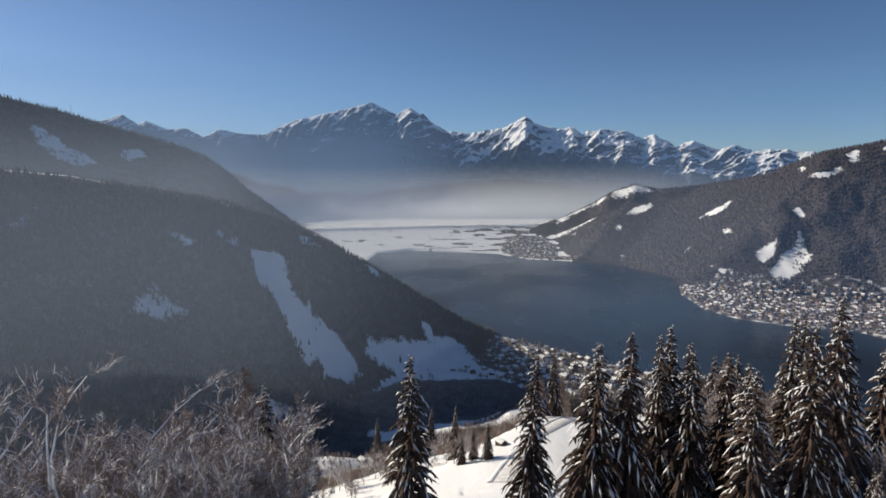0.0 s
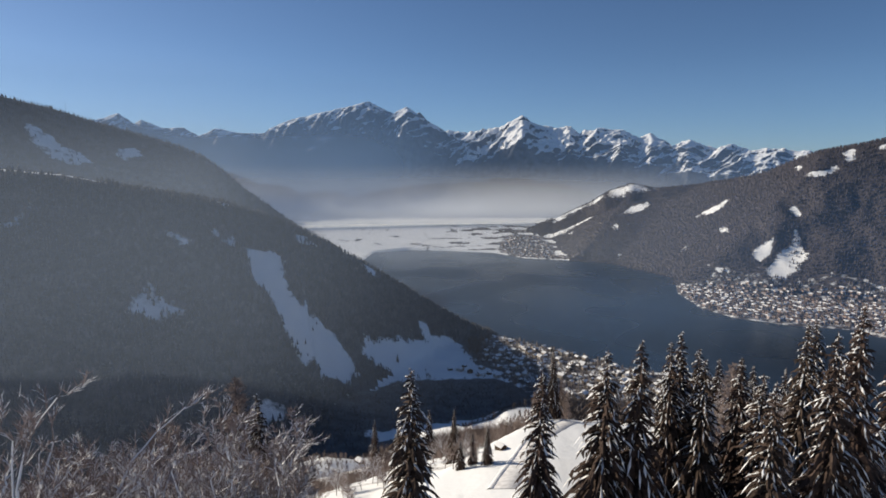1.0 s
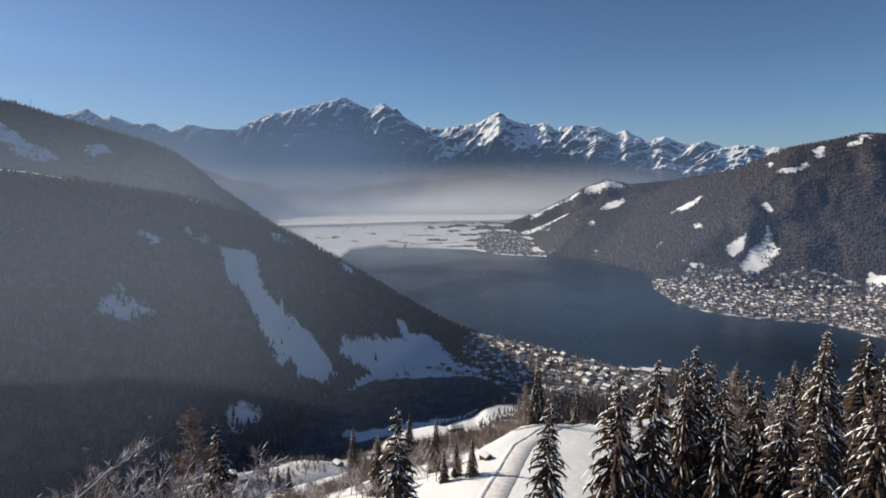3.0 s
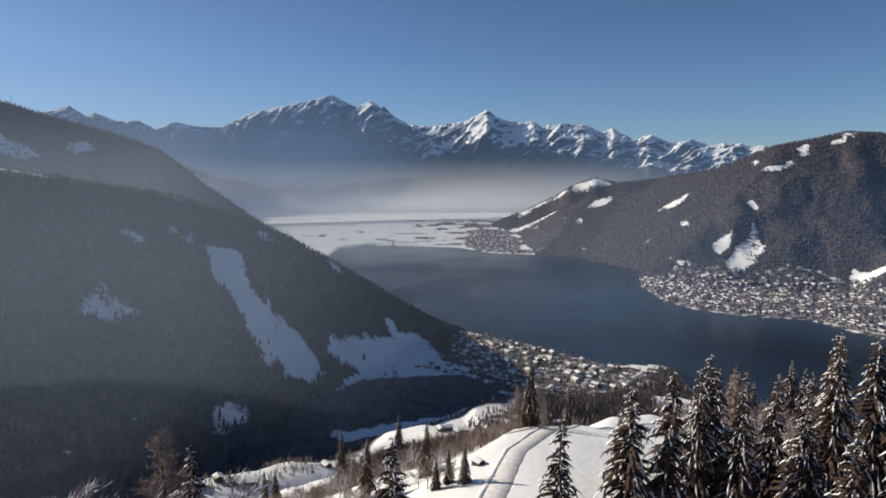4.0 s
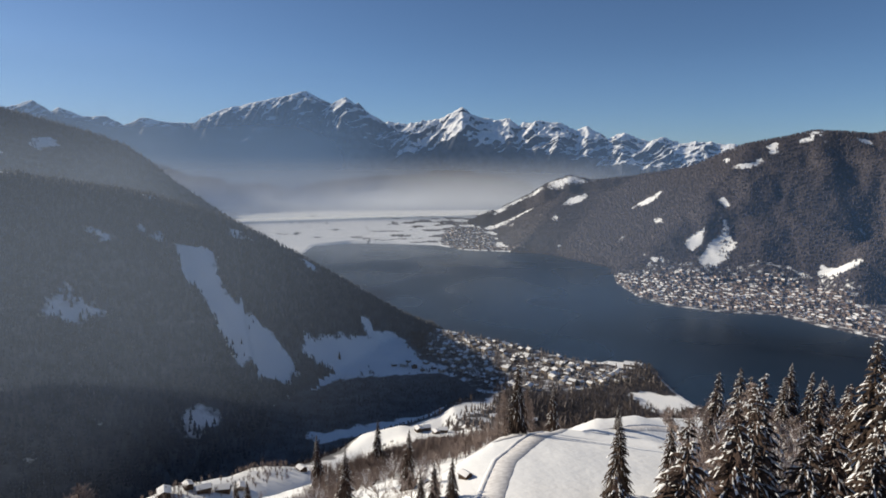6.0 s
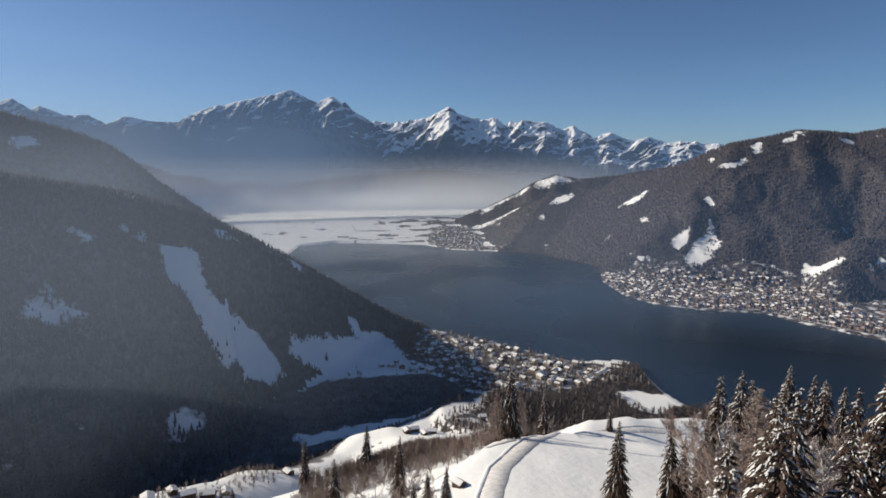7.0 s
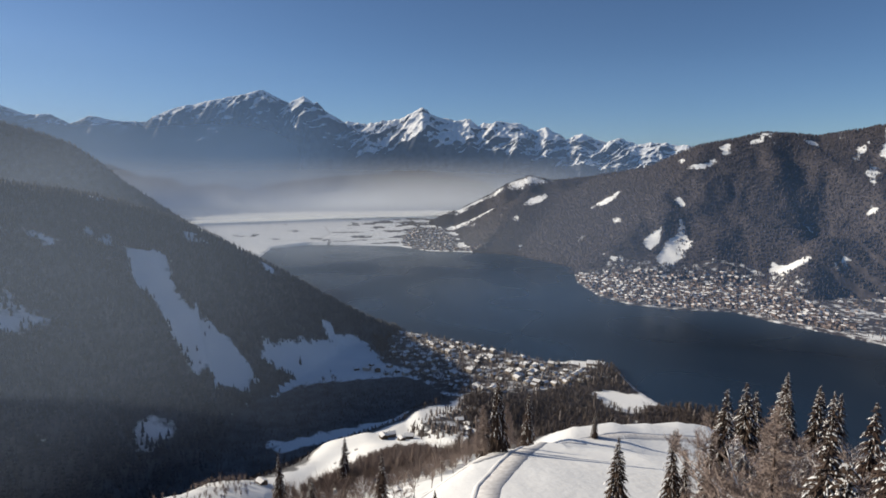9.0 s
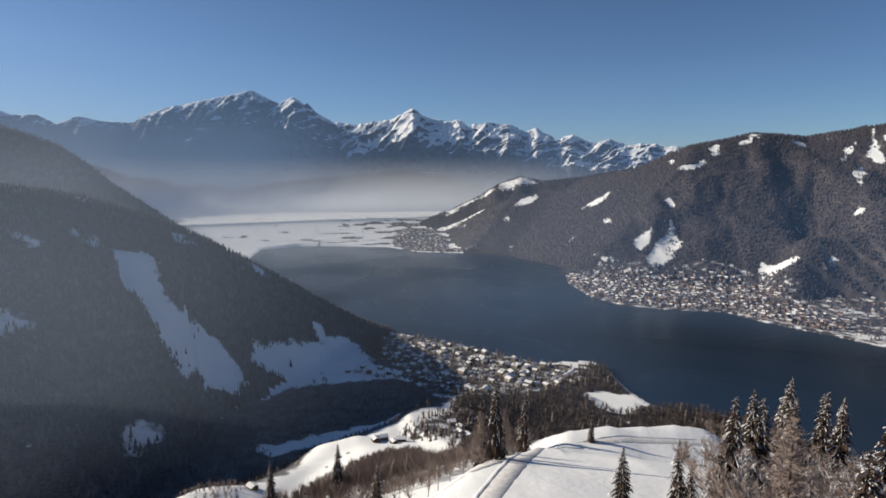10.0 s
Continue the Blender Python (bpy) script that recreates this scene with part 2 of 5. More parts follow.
def heights(x, y):
    """Height of the land, and which piece of it each place belongs to."""
    rough = fbm(x, y, 420, 6, 3) * 34 + fbm(x, y, 260, 5, 9, True) * 22 - 14
    floor_ = 3 + 0.09 * np.clip(np.hypot(x, y) - 2950, 0, 900) * (y > 0) + 0.07 * np.clip(-x - 100, 0, 1500) * (y < 1500)
    east = np.maximum(tent(x, y, EAST_RIDGE, 0.62, 0.66, 0.1), tent(x, y, EAST_BACK, 0.62, 0.62, 0.1))
    crest = np.minimum(along(x, y, EAST_RIDGE)[0], along(x, y, EAST_BACK)[0])
    spurs = fbm(x + y * 0.3, y * 0.4, 330, 3, 23, True) * 26 - 6
    east = east + (rough * 0.6 + spurs) * np.clip((east - 10) / 120, 0, 1) * np.clip(crest / 170, 0.08, 1)
    west = tent(x, y, WEST_MOUNTAIN, 0.6, 0.85, 0.1)
    for spur in (WEST_SPUR_A, WEST_SPUR_B, WEST_SPUR_C):
        west = soft_max(west, tent(x, y, spur, 0.72), 14)
    west = np.maximum(np.maximum(west, tent(x, y, WEST_NEAR, 0.7)), tent(x, y, WEST_BACK, 0.5))
    crest = np.minimum(along(x, y, WEST_MOUNTAIN)[0], along(x, y, WEST_BACK)[0])
    west = west + (rough * 1.1 + fbm(x, y, 300, 3, 71, True) * 44 - 20) * np.clip((west - 20) / 160, 0, 1) * np.clip(crest / 170, 0.08, 1)
    near = near_hill(x, y) + fbm(x, y, 60, 4, 2) * 2.0
    hills = np.stack([floor_, near, east, west])
    piece = np.argmax(hills, 0)
    z = hills[0]
    for h in hills[1:]:
        z = soft_max(z, h, 9)
    shore = inside(x, y, LAKE)
    z = np.where(shore > 0, -np.minimum(shore * 0.25, 10) - 0.3, np.minimum(z, 0.6 + 0.8 * np.abs(shore)))
    return z, piece


def plain_mesh(name, verts, faces, mat, smooth=True):
    """A mesh from arrays: verts (n, 3); faces (m, 3) or (m, 4)."""
    verts, faces = np.asarray(verts, np.float32), np.asarray(faces, np.int32)
    me = bpy.data.meshes.new(name)
    me.vertices.add(len(verts))
    me.vertices.foreach_set("co", verts.ravel())
    k = faces.shape[1]
    me.loops.add(faces.size)
    me.loops.foreach_set("vertex_index", faces.ravel())
    me.polygons.add(len(faces))
    me.polygons.foreach_set("loop_start", np.arange(0, faces.size, k, dtype=np.int32))
    me.polygons.foreach_set("use_smooth", np.full(len(faces), smooth))
    me.update(calc_edges=True)
    me.materials.append(mat)
    return me
FAR_A = far_crest([(-22, 20), (-19.4, 60), (-17.7, 150), (-15.5, 302), (-13.8, 364), (-11.5, 410), (-8.3, 471), (-6.5, 515), (-5.0, 448), (-3.0, 380), (0, 250)], 4900, 4727)
FAR_B = far_crest([(-9.0, 150), (-7.0, 246), (-4.3, 412), (-3.0, 462), (-1.8, 393), (-0.1, 307), (1.9, 215), (4.0, 147), (6.1, 10), (8.2, -95), (11, -200)], 4790, 4588)
FAR_C = far_crest([(-3, 240), (0.9, 300), (2.0, 284), (4.0, 303), (5.6, 317), (7.7, 405), (9.2, 332), (11.3, 306), (12.1, 328), (12.9, 276), (14.5, 306), (16.6, 288), (18.2, 218),
                   (19.2, 255), (21.0, 165), (22.3, 202), (24.3, 142), (25.8, 165), (27.2, 119), (29.2, 134), (30.6, 109), (36, 90), (50, 60)], 4935, 4840)
FAR_L = far_crest([(-50, 250), (-40, 280), (-32.4, 270), (-28.8, 350), (-27.7, 386), (-26.5, 317), (-26.0, 346), (-24.4, 290), (-22.8, 300), (-21.5, 240), (-20.1, 300), (-18.2, 268), (-16.0, 267), (-12, 240)], 4935, 4800)


def far_range(name, line, first, last, slope, snowy, fall, craggy, terraced, spurs, label):
    """A far mountain: leaning ribs and gullies run down from its crest, and chosen spurs (degrees, metres above the eye, reach) stand out.
    snowy: how much of it the snow covers, fall: how fast it thins downwards; terraced: how far snowy benches break the slope."""
    step = 0.08
    az = np.radians(np.arange(first, last, step))
    r = np.linspace(4330, 4990, 122)
    rr, aa = np.meshgrid(r, az, indexing="ij")
    x, y = rr * np.sin(aa), rr * np.cos(aa)
    d, h, _ = along(x, y, line)
    u = aa * 4700
    warp = fbm(x, y, 260, 3, 8) * 80
    lean = u + 0.95 * d + warp
    coarse = fbm(lean, d * 0.4 + warp, 190, 2, 31, True)
    fine = fbm(lean + warp * 0.6, d * 0.55 - u * 0.2, 72, 3, 41, True)
    z = h - slope * d + ((coarse - 0.1) * np.minimum(d * 0.5 + 5, 52) + (fine - 0.1) * np.minimum(d * 0.3 + 8, 20)) * craggy
    jag = fbm(u, rr * 0.3, 95, 3, 47, True)
    z = z + (jag - 0.25) * np.clip(1 - d / 140, 0, 1) * 20 * (snowy > 0.8)
    for spur in spurs:
        sd, sh, _ = along(x, y, far_spur(spur))
        z = soft_max(z, sh - 1.15 * sd + fine * np.minimum(sd * 0.3, 14), 8)
    if terraced:
        size = 82.0
        q = (z + warp * 0.55 + u * 0.06) / size
        part_ = q - np.floor(q)
        flat = (np.floor(q) + np.clip((part_ - 0.42) / 0.58, 0, 1) ** 1.3) * size - warp * 0.55 - u * 0.06
        mask = np.clip(fbm(x, y, 150, 3, 57) * 4.0 + 0.2, 0, 1) * terraced
        z = z + (flat - z) * mask * np.clip((h - 90 - z) / 120, 0, 1)
    z = z - np.clip((4570 - rr) / 200, 0, 1) ** 1.5 * 560
    n, m = z.shape
    verts = np.stack([x, y, z], -1).reshape(-1, 3)
    i, j = np.meshgrid(np.arange(n - 1), np.arange(m - 1), indexing="ij")
    quads = np.stack([i * m + j, (i + 1) * m + j, (i + 1) * m + j + 1, i * m + j + 1], -1).reshape(-1, 4)
    quads = quads[(verts[quads, 2] > 0).any(1)][:, ::-1]
    used, again = np.unique(quads, return_inverse=True)
    me = plain_mesh(name, verts[used], again.reshape(quads.shape), ROCK)
    gx = np.gradient(z, axis=0) / np.gradient(rr, axis=0)
    gy = np.gradient(z, axis=1) / (rr * np.radians(step))
    steep = np.sqrt(gx**2 + gy**2)
    lies = snowy + (z - 640) * fall - (steep - slope) * 0.6 + fbm(x, y * 0.5, 160, 4, 77) * 0.3
    a = me.attributes.new("snow", "FLOAT", "POINT")
    a.data.foreach_set("value", np.clip(lies, 0, 1).reshape(-1)[used].astype(np.float32))
    tagged(new(name, me), label, "mountain", kind="structure")


def far_spur(points):
    return [(reach * math.sin(radians(a)), reach * math.cos(radians(a)), 410 + h * reach / 4700) for a, h, reach in points]


def land_pieces():
    """One sheet of land in rings round the hill, parted into the ground and its mountains."""
    front = np.arange(-62, 62.01, 0.27)
    back = np.arange(64.5, 296, 2.5)
    az = np.radians(np.concatenate([front, back]))
    r = np.concatenate([np.array([0.02, 1.5]), np.geomspace(4, 620, 168)[:-1], np.linspace(620, 3200, 200)[:-1], np.linspace(3200, 4985, 50)])
    rr, aa = np.meshgrid(r, az, indexing="ij")
    x, y = rr * np.sin(aa), rr * np.cos(aa)
    z, piece = heights(x, y)
    n, m = z.shape
    verts = np.stack([x, y, z], -1).reshape(-1, 3)
    i, j = np.meshgrid(np.arange(n - 1), np.arange(m), indexing="ij")
    j2 = (j + 1) % m
    quads = np.stack([i * m + j, i * m + j2, (i + 1) * m + j2, (i + 1) * m + j], -1).reshape(-1, 4)[:, ::-1]
    flat = piece.reshape(-1)
    owner = flat[quads].max(1)
    owner[(flat[quads] < 2).any(1)] = 0
    woods = cover_at(verts[:, 0], verts[:, 1], verts[:, 2], flat)
    parts = [(0, "ground", "snow-covered valley ground with dark wooded patches"), (2, "mountain_1", "steep wooded ridge in shade with snowy clearings"),
             (3, "mountain_2", "wooded mountain above the lakeside town with ski clearings")]
    for key, name, label in parts:
        f = quads[owner == key]
        used, again = np.unique(f, return_inverse=True)
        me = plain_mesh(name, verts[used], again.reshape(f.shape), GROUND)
        a = me.attributes.new("cover", "FLOAT", "POINT")
        a.data.foreach_set("value", woods[used].astype(np.float32))
        # The paler floor is painted in towards the left, over the shaded ridge.
        a = me.attributes.new("frost_lift", "FLOAT", "POINT")
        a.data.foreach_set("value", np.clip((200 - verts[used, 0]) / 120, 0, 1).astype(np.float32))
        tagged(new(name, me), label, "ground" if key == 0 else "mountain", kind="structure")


# Snowy clearings in the woods: outlines in plan.
EAST_CLEARINGS = [
    [(-383, 1175), (-345, 1095), (-306, 1083), (-279, 1032), (-237, 997), (-188, 1043), (-154, 1079), (-165, 1110), (-202, 1133), (-243, 1147), (-268, 1110), (-300, 1142), (-320, 1201), (-350, 1208)],
    [(-162, 1136), (-148, 1177), (-119, 1236), (-79, 1265), (-37, 1299), (-11, 1303), (32, 1275), (58, 1303), (78, 1206), (108, 1144), (63, 1144), (19, 1188), (-28, 1178), (-44, 1144), (-95, 1157), (-138, 1136)],
    [(-48, 1366), (-25, 1353), (21, 1367), (37, 1356), (14, 1291), (-24, 1303), (-43, 1316)],
]
VALLEY_FIELD = [(-110, 890), (0, 920), (120, 960), (60, 890), (-90, 860)]
CREST_CLEARINGS = [
    [(-930, 890), (-768, 1030), (-700, 1112), (-650, 1170), (-670, 1190), (-720, 1150), (-800, 1070), (-960, 940)],
    [(-189, 1401), (-165, 1415), (-140, 1408), (-164, 1385)],
    [(-482, 1300), (-462, 1314), (-456, 1300), (-470, 1288)],
]
TOWN_CLEARINGS = [
    [(1239, 2068), (1246, 2030), (1220, 1970), (1154, 1943), (1087, 1919), (1060, 1947), (1118, 1996), (1172, 2040)],
    [(1067, 2047), (1106, 2085), (1163, 2070), (1142, 2044), (1101, 2028)],
    [(948, 2098), (986, 2060), (1052, 1994), (1078, 1961), (1048, 1945), (991, 2000)],
    [(1361, 1776), (1404, 1785), (1443, 1739), (1469, 1687), (1456, 1676), (1412, 1688), (1375, 1740)],
    [(1369, 1655), (1393, 1648), (1421, 1637), (1380, 1600)],
    [(1498, 1637), (1544, 1650), (1547, 1636), (1507, 1625)],
]
WEST_CLEARINGS = [
    [(1061, 2506), (1131, 2483), (1189, 2451), (1121, 2444)],
    [(1362, 2271), (1411, 2240), (1490, 2249), (1475, 2232), (1391, 2220)],
    [(1524, 2290), (1565, 2281), (1544, 2237), (1519, 2241)],
    [(1610, 2243), (1669, 2239), (1710, 2264), (1663, 2210)],
    [(1807, 2171), (1839, 2163), (1842, 2126), (1812, 2139)],
    [(1868, 1990), (1920, 2027), (1961, 2022), (1937, 2007), (1894, 1992)],
    [(2040, 2035), (2010, 1999), (1993, 1936), (1965, 1898), (1945, 1926), (1952, 1959), (1989, 1984)],
    [(1828, 1898), (1912, 1950), (1923, 1925), (1823, 1846)],
    [(1746, 1785), (1770, 1791), (1781, 1766), (1754, 1752)],
]
FOOT_CLEARINGS = [
    [(852, 2816), (925, 2830), (985, 2790), (953, 2775), (888, 2790)],
    [(636, 3182), (702, 3067), (672, 3000)],
    [(1065, 2372), (1093, 2343), (1126, 2309), (1102, 2243), (1072, 2294)],
    [(600, 3325), (690, 3225), (770, 3095), (800, 3050), (775, 3025), (690, 3140), (600, 3250)],
    [(743, 2991), (775, 2841), (755, 2830)],
    [(772, 2777), (818, 2795), (856, 2736), (813, 2731)],
    [(989, 2542), (1015, 2543), (1014, 2490)],
]
# Thin places in the woods, where snow shows between the trees.
THIN_CLEARINGS = [
    [(-495, 1000), (-458, 975), (-400, 962), (-395, 930), (-460, 862), (-485, 885), (-488, 942)],
    [(-534, 1120), (-489, 1136), (-448, 1139), (-461, 1090), (-511, 1088)],
    [(-344, 1350), (-298, 1369), (-252, 1365), (-281, 1319), (-327, 1303)],
    [(-1332, 1940), (-1288, 1961), (-1177, 1934), (-1060, 1908), (-1094, 1844), (-1160, 1816), (-1239, 1839)],
    [(-1097, 2034), (-1062, 2136), (-996, 2076), (-1052, 1962)],
]
SPARSE_WOODS = [
    [(-686, 926), (-690, 1013), (-679, 1041), (-652, 950), (-652, 875)],
    [(-410, 1151), (-376, 1148), (-408, 1214), (-459, 1201), (-469, 1165)],
    [(-272, 860), (-231, 879), (-217, 853), (-232, 818), (-269, 777), (-285, 841)],
    [(-355, 776), (-328, 792), (-323, 762), (-347, 741)],
    [(-413, 659), (-396, 691), (-368, 718), (-369, 694), (-390, 655), (-400, 636)],
    [(-379, 771), (-349, 778), (-325, 776), (-342, 762), (-372, 755)],
    [(1355, 2064), (1403, 2069), (1397, 2040)],
]
BACK_SLOPE = [(600, 3520), (860, 3500), (1150, 3420), (1200, 3300), (1000, 3300), (850, 3370), (640, 3420)]
CLEARINGS = EAST_CLEARINGS + [VALLEY_FIELD] + CREST_CLEARINGS + TOWN_CLEARINGS + WEST_CLEARINGS + FOOT_CLEARINGS[:1] + FOOT_CLEARINGS[3:4]
TOWN = [(800, 1990), (776, 1745), (818, 1635), (940, 1555), (1070, 1510), (1110, 1400), (1180, 1270), (1240, 1260), (1300, 1400), (1345, 1545), (1370, 1640),
        (1350, 1740), (1290, 1830), (1175, 1885), (1080, 1925), (990, 2010), (838, 2060)]
OUTSKIRTS = [(1180, 1270), (1190, 1130), (1215, 1080), (1330, 1000), (1750, 1150), (1750, 1400), (1550, 1560), (1400, 1610), (1345, 1560), (1300, 1400), (1240, 1260)]
FAR_TOWN = [(300, 2945), (389, 2775), (560, 2705), (640, 2690), (600, 2750), (530, 2800), (560, 3000), (560, 3300), (400, 3350), (320, 3150)]
VILLAGE = [(138, 1415), (237, 1345), (311, 1270), (413, 1157), (505, 1085), (440, 1050), (330, 1030), (219, 1010), (172, 1063), (120, 1180), (90, 1300)]
LAKE_FIELD = [(420, 1010), (470, 1000), (508, 965), (488, 915), (440, 905)]
# Brown woods on the flank above the village and along the stream.
LOW_WOODS = [(170, 870), (190, 1000), (300, 1010), (420, 1040), (440, 960), (450, 880), (430, 760), (300, 640), (190, 520), (120, 420), (110, 330), (60, 340), (90, 500), (150, 700)]
SHORE_WOODS = [(400, 1045), (490, 1130), (524, 1128), (518, 1070), (512, 1000), (495, 930), (525, 928), (610, 885), (640, 825), (700, 700), (560, 560), (400, 600), (440, 800), (450, 950)]
EAST_FOOT = [(40, 1425), (115, 1425), (100, 1300), (115, 1190), (70, 1210), (55, 1300)]
STREAM_WOODS = [(-330, 600), (-160, 540), (-75, 600), (-48, 650), (-38, 700), (5, 775), (60, 850), (190, 980), (150, 1090), (110, 1130), (20, 1130), (-80, 1120), (-170, 1020), (-330, 780)]
# Near stands on the hillside.
SPRUCE_STAND = [(34, 52), (56, 54), (62, 70), (78, 95), (72, 106), (52, 98), (44, 92), (37, 84), (32, 78)]
BUSH_STAND = [(54, 112), (80, 104), (110, 118), (135, 150), (130, 168), (112, 176), (92, 168), (74, 152), (62, 134)]
LEFT_STAND = [(-48, 26), (-22, 28), (-13, 38), (-14, 60), (-26, 66), (-40, 60), (-60, 48)]
SLOPE_WOODS = [(-38, 300), (-20, 262), (25, 262), (52, 240), (62, 262), (75, 330), (80, 450), (60, 550), (20, 560), (-25, 530), (-35, 470), (-40, 400)]
GULLY = [(-45, 205), (-20, 235), (8, 252), (30, 250), (44, 258), (60, 300), (55, 340), (20, 360), (-20, 330), (-40, 270)]
BENCH_EDGE = [(-30, 480), (10, 470), (60, 520), (95, 590), (60, 600), (10, 580), (-30, 560)]
GARDENS = [(78, 690), (105, 640), (150, 720), (195, 850), (250, 930), (205, 955), (150, 885), (100, 815), (74, 735)]


def cover_at(x, y, z, piece):
    """How thickly the land is wooded, 0 to 1."""
    wood = np.where(piece >= 2, 1.0, 0.0)
    wood = np.where(piece == 3, 1.0 - np.clip(fbm(x, y, 110, 5, 33) * 3.2 - 0.95, 0, 0.75), wood)
    for ring in (LOW_WOODS, STREAM_WOODS, EAST_FOOT, SHORE_WOODS):
        wood = np.maximum(wood, np.clip(0.5 + inside(x, y, ring) / 40, 0, 0.8))
    brush = np.clip(fbm(x, y * 2.2, 170, 5, 91) * 4 - 0.6 + 1.0 * np.clip((x + 40) / 260, 0, 1), 0, 0.62)
    wood = np.where((piece == 0) & (y > 2650) & (np.hypot(x, y) < 3750), np.maximum(wood, brush), wood)
    worn = np.where(piece == 3, np.clip(fbm(x, y, 38, 4, 15) * 0.9 + 0.1, 0, 0.4), 0.0)
    for ring in CLEARINGS + [LAKE_FIELD]:
        wood = np.minimum(wood, np.clip(0.5 - (inside(x, y, ring) + fbm(x, y, 45, 4, 6) * 20) / 32, worn, 1))
    patchy = np.where(piece == 3, 0.38, 0.35) + fbm(x, y, 55, 4, 5) * 0.5
    for ring in THIN_CLEARINGS + SPARSE_WOODS + FOOT_CLEARINGS[1:3] + FOOT_CLEARINGS[4:]:
        wood = np.minimum(wood, np.clip(0.8 - inside(x, y, ring) / 45, patchy, 1))
    wood = np.minimum(wood, np.clip(0.5 - inside(x, y, BACK_SLOPE) / 60, 0.43 + fbm(x, y, 60, 4, 5) * 0.6, 1))
    # Ground under the near stands is darkened in colour for the trees' shade.
    for ring in (SPRUCE_STAND, LEFT_STAND, BUSH_STAND):
        wood = np.maximum(wood, np.clip(0.6 + inside(x, y, ring) / 8, 0, 0.9))
    fields = np.clip(0.6 + fbm(x, y, 90, 4, 19) * 0.5, 0.3, 0.9)
    wood = np.where((inside(x, y, OUTSKIRTS) > -25) & (piece < 2), fields, wood)
    for ring, edge in ((TOWN, -38), (FAR_TOWN, -16), (VILLAGE, -16), (GARDENS, 0)):
        wood = np.where(inside(x, y, ring) > edge, np.minimum(np.maximum(wood, 0.56), 0.6), wood)
    return wood


def lake():
    bm = bmesh.new()
    bm.faces.new([bm.verts.new((x, y, 0.0)) for x, y in LAKE])
    bmesh.ops.scale(bm, vec=(1.02, 1.02, 1), space=Matrix.Translation((-400, -1900, 0)), verts=bm.verts)
    bmesh.ops.triangulate(bm, faces=bm.faces)
    me = bpy.data.meshes.new("water")
    bm.to_mesh(me)
    me.materials.append(WATER)
    tagged(new("water", me), "calm dark blue lake reflecting the sky", "lake", kind="structure")


land_pieces()
far_range("mountain_3", FAR_L, -48, -11, 1.0, 0.3, 0.002, 0.8, 0.5, [], "hazy blue far mountain range with snow")
far_range("mountain_4", FAR_A, -22, 0, 1.1, 0.3, 0.0009, 1.0, 0.9,
          [[(-13.8, 355, 4880), (-14.6, 250, 4790), (-16.2, 120, 4700)], [(-8.2, 468, 4880), (-9.4, 330, 4780), (-10.9, 190, 4680), (-12, 60, 4600)], [(-6.5, 505, 4890), (-7.4, 330, 4760), (-8.2, 170, 4650)]],
          "broad blue mountain massif with snow patches")
far_range("mountain_5", FAR_B, -9, 11, 1.05, 0.42, 0.0013, 0.9, 0.7,
          [[(-3.2, 470, 4788), (-3.8, 432, 4770), (-4.5, 345, 4740), (-6.2, 264, 4690), (-7.0, 210, 4660), (-8.4, 130, 4600)], [(-1.9, 440, 4780), (-1.6, 330, 4720), (-1.9, 180, 4640)], [(1.04, 275, 4780), (0.6, 170, 4700), (0.2, 40, 4610)]],
          "sharp snowy peak with dark wooded flanks")
far_range("mountain_6", FAR_C, -3, 50, 0.66, 0.95, 0.0011, 1.0, 0.0,
          [[(7.8, 396, 4930), (7.05, 280, 4850), (5.7, 205, 4770), (4.1, 125, 4690)], [(7.8, 396, 4930), (8.4, 250, 4850), (8.6, 120, 4760)], [(13.4, 290, 4900), (14.7, 242, 4840), (16.8, 164, 4760), (18.2, 78, 4680), (19.3, -8, 4600)],
           [(16.7, 168, 4760), (15.3, 110, 4690), (14.0, 10, 4600)], [(19.2, 250, 4930), (19.8, 170, 4850), (20.6, 60, 4760)], [(11.3, 300, 4930), (10.8, 210, 4850), (10.4, 90, 4740)]],
          "jagged sunlit snow-covered mountain chain")
lake()


# ---- far woods ----
def cone_tree(sides, tiers, rng):
    """One small conifer: stacked ragged skirts, 1 high and about 0.32 wide."""
    v, f = [], []
    for k in range(tiers):
        lo, hi = 0.05 + 0.8 * k / tiers, 0.05 + 0.8 * (k + 1) / tiers + 0.18
        wide = 0.2 * (1 - 0.75 * k / tiers)
        base = len(v)
        for s in range(sides):
            a = 2 * math.pi * (s + 0.5 * (k % 2)) / sides
            w = wide * rng.uniform(0.7, 1.25)
            v.append((w * math.cos(a), w * math.sin(a), lo + rng.uniform(-0.05, 0.03)))
        v.append((rng.uniform(-0.01, 0.01), rng.uniform(-0.01, 0.01), min(hi, 1.0)))
        f += [(base + s, base + (s + 1) % sides, base + sides) for s in range(sides)]
    return np.array(v), np.array(f)


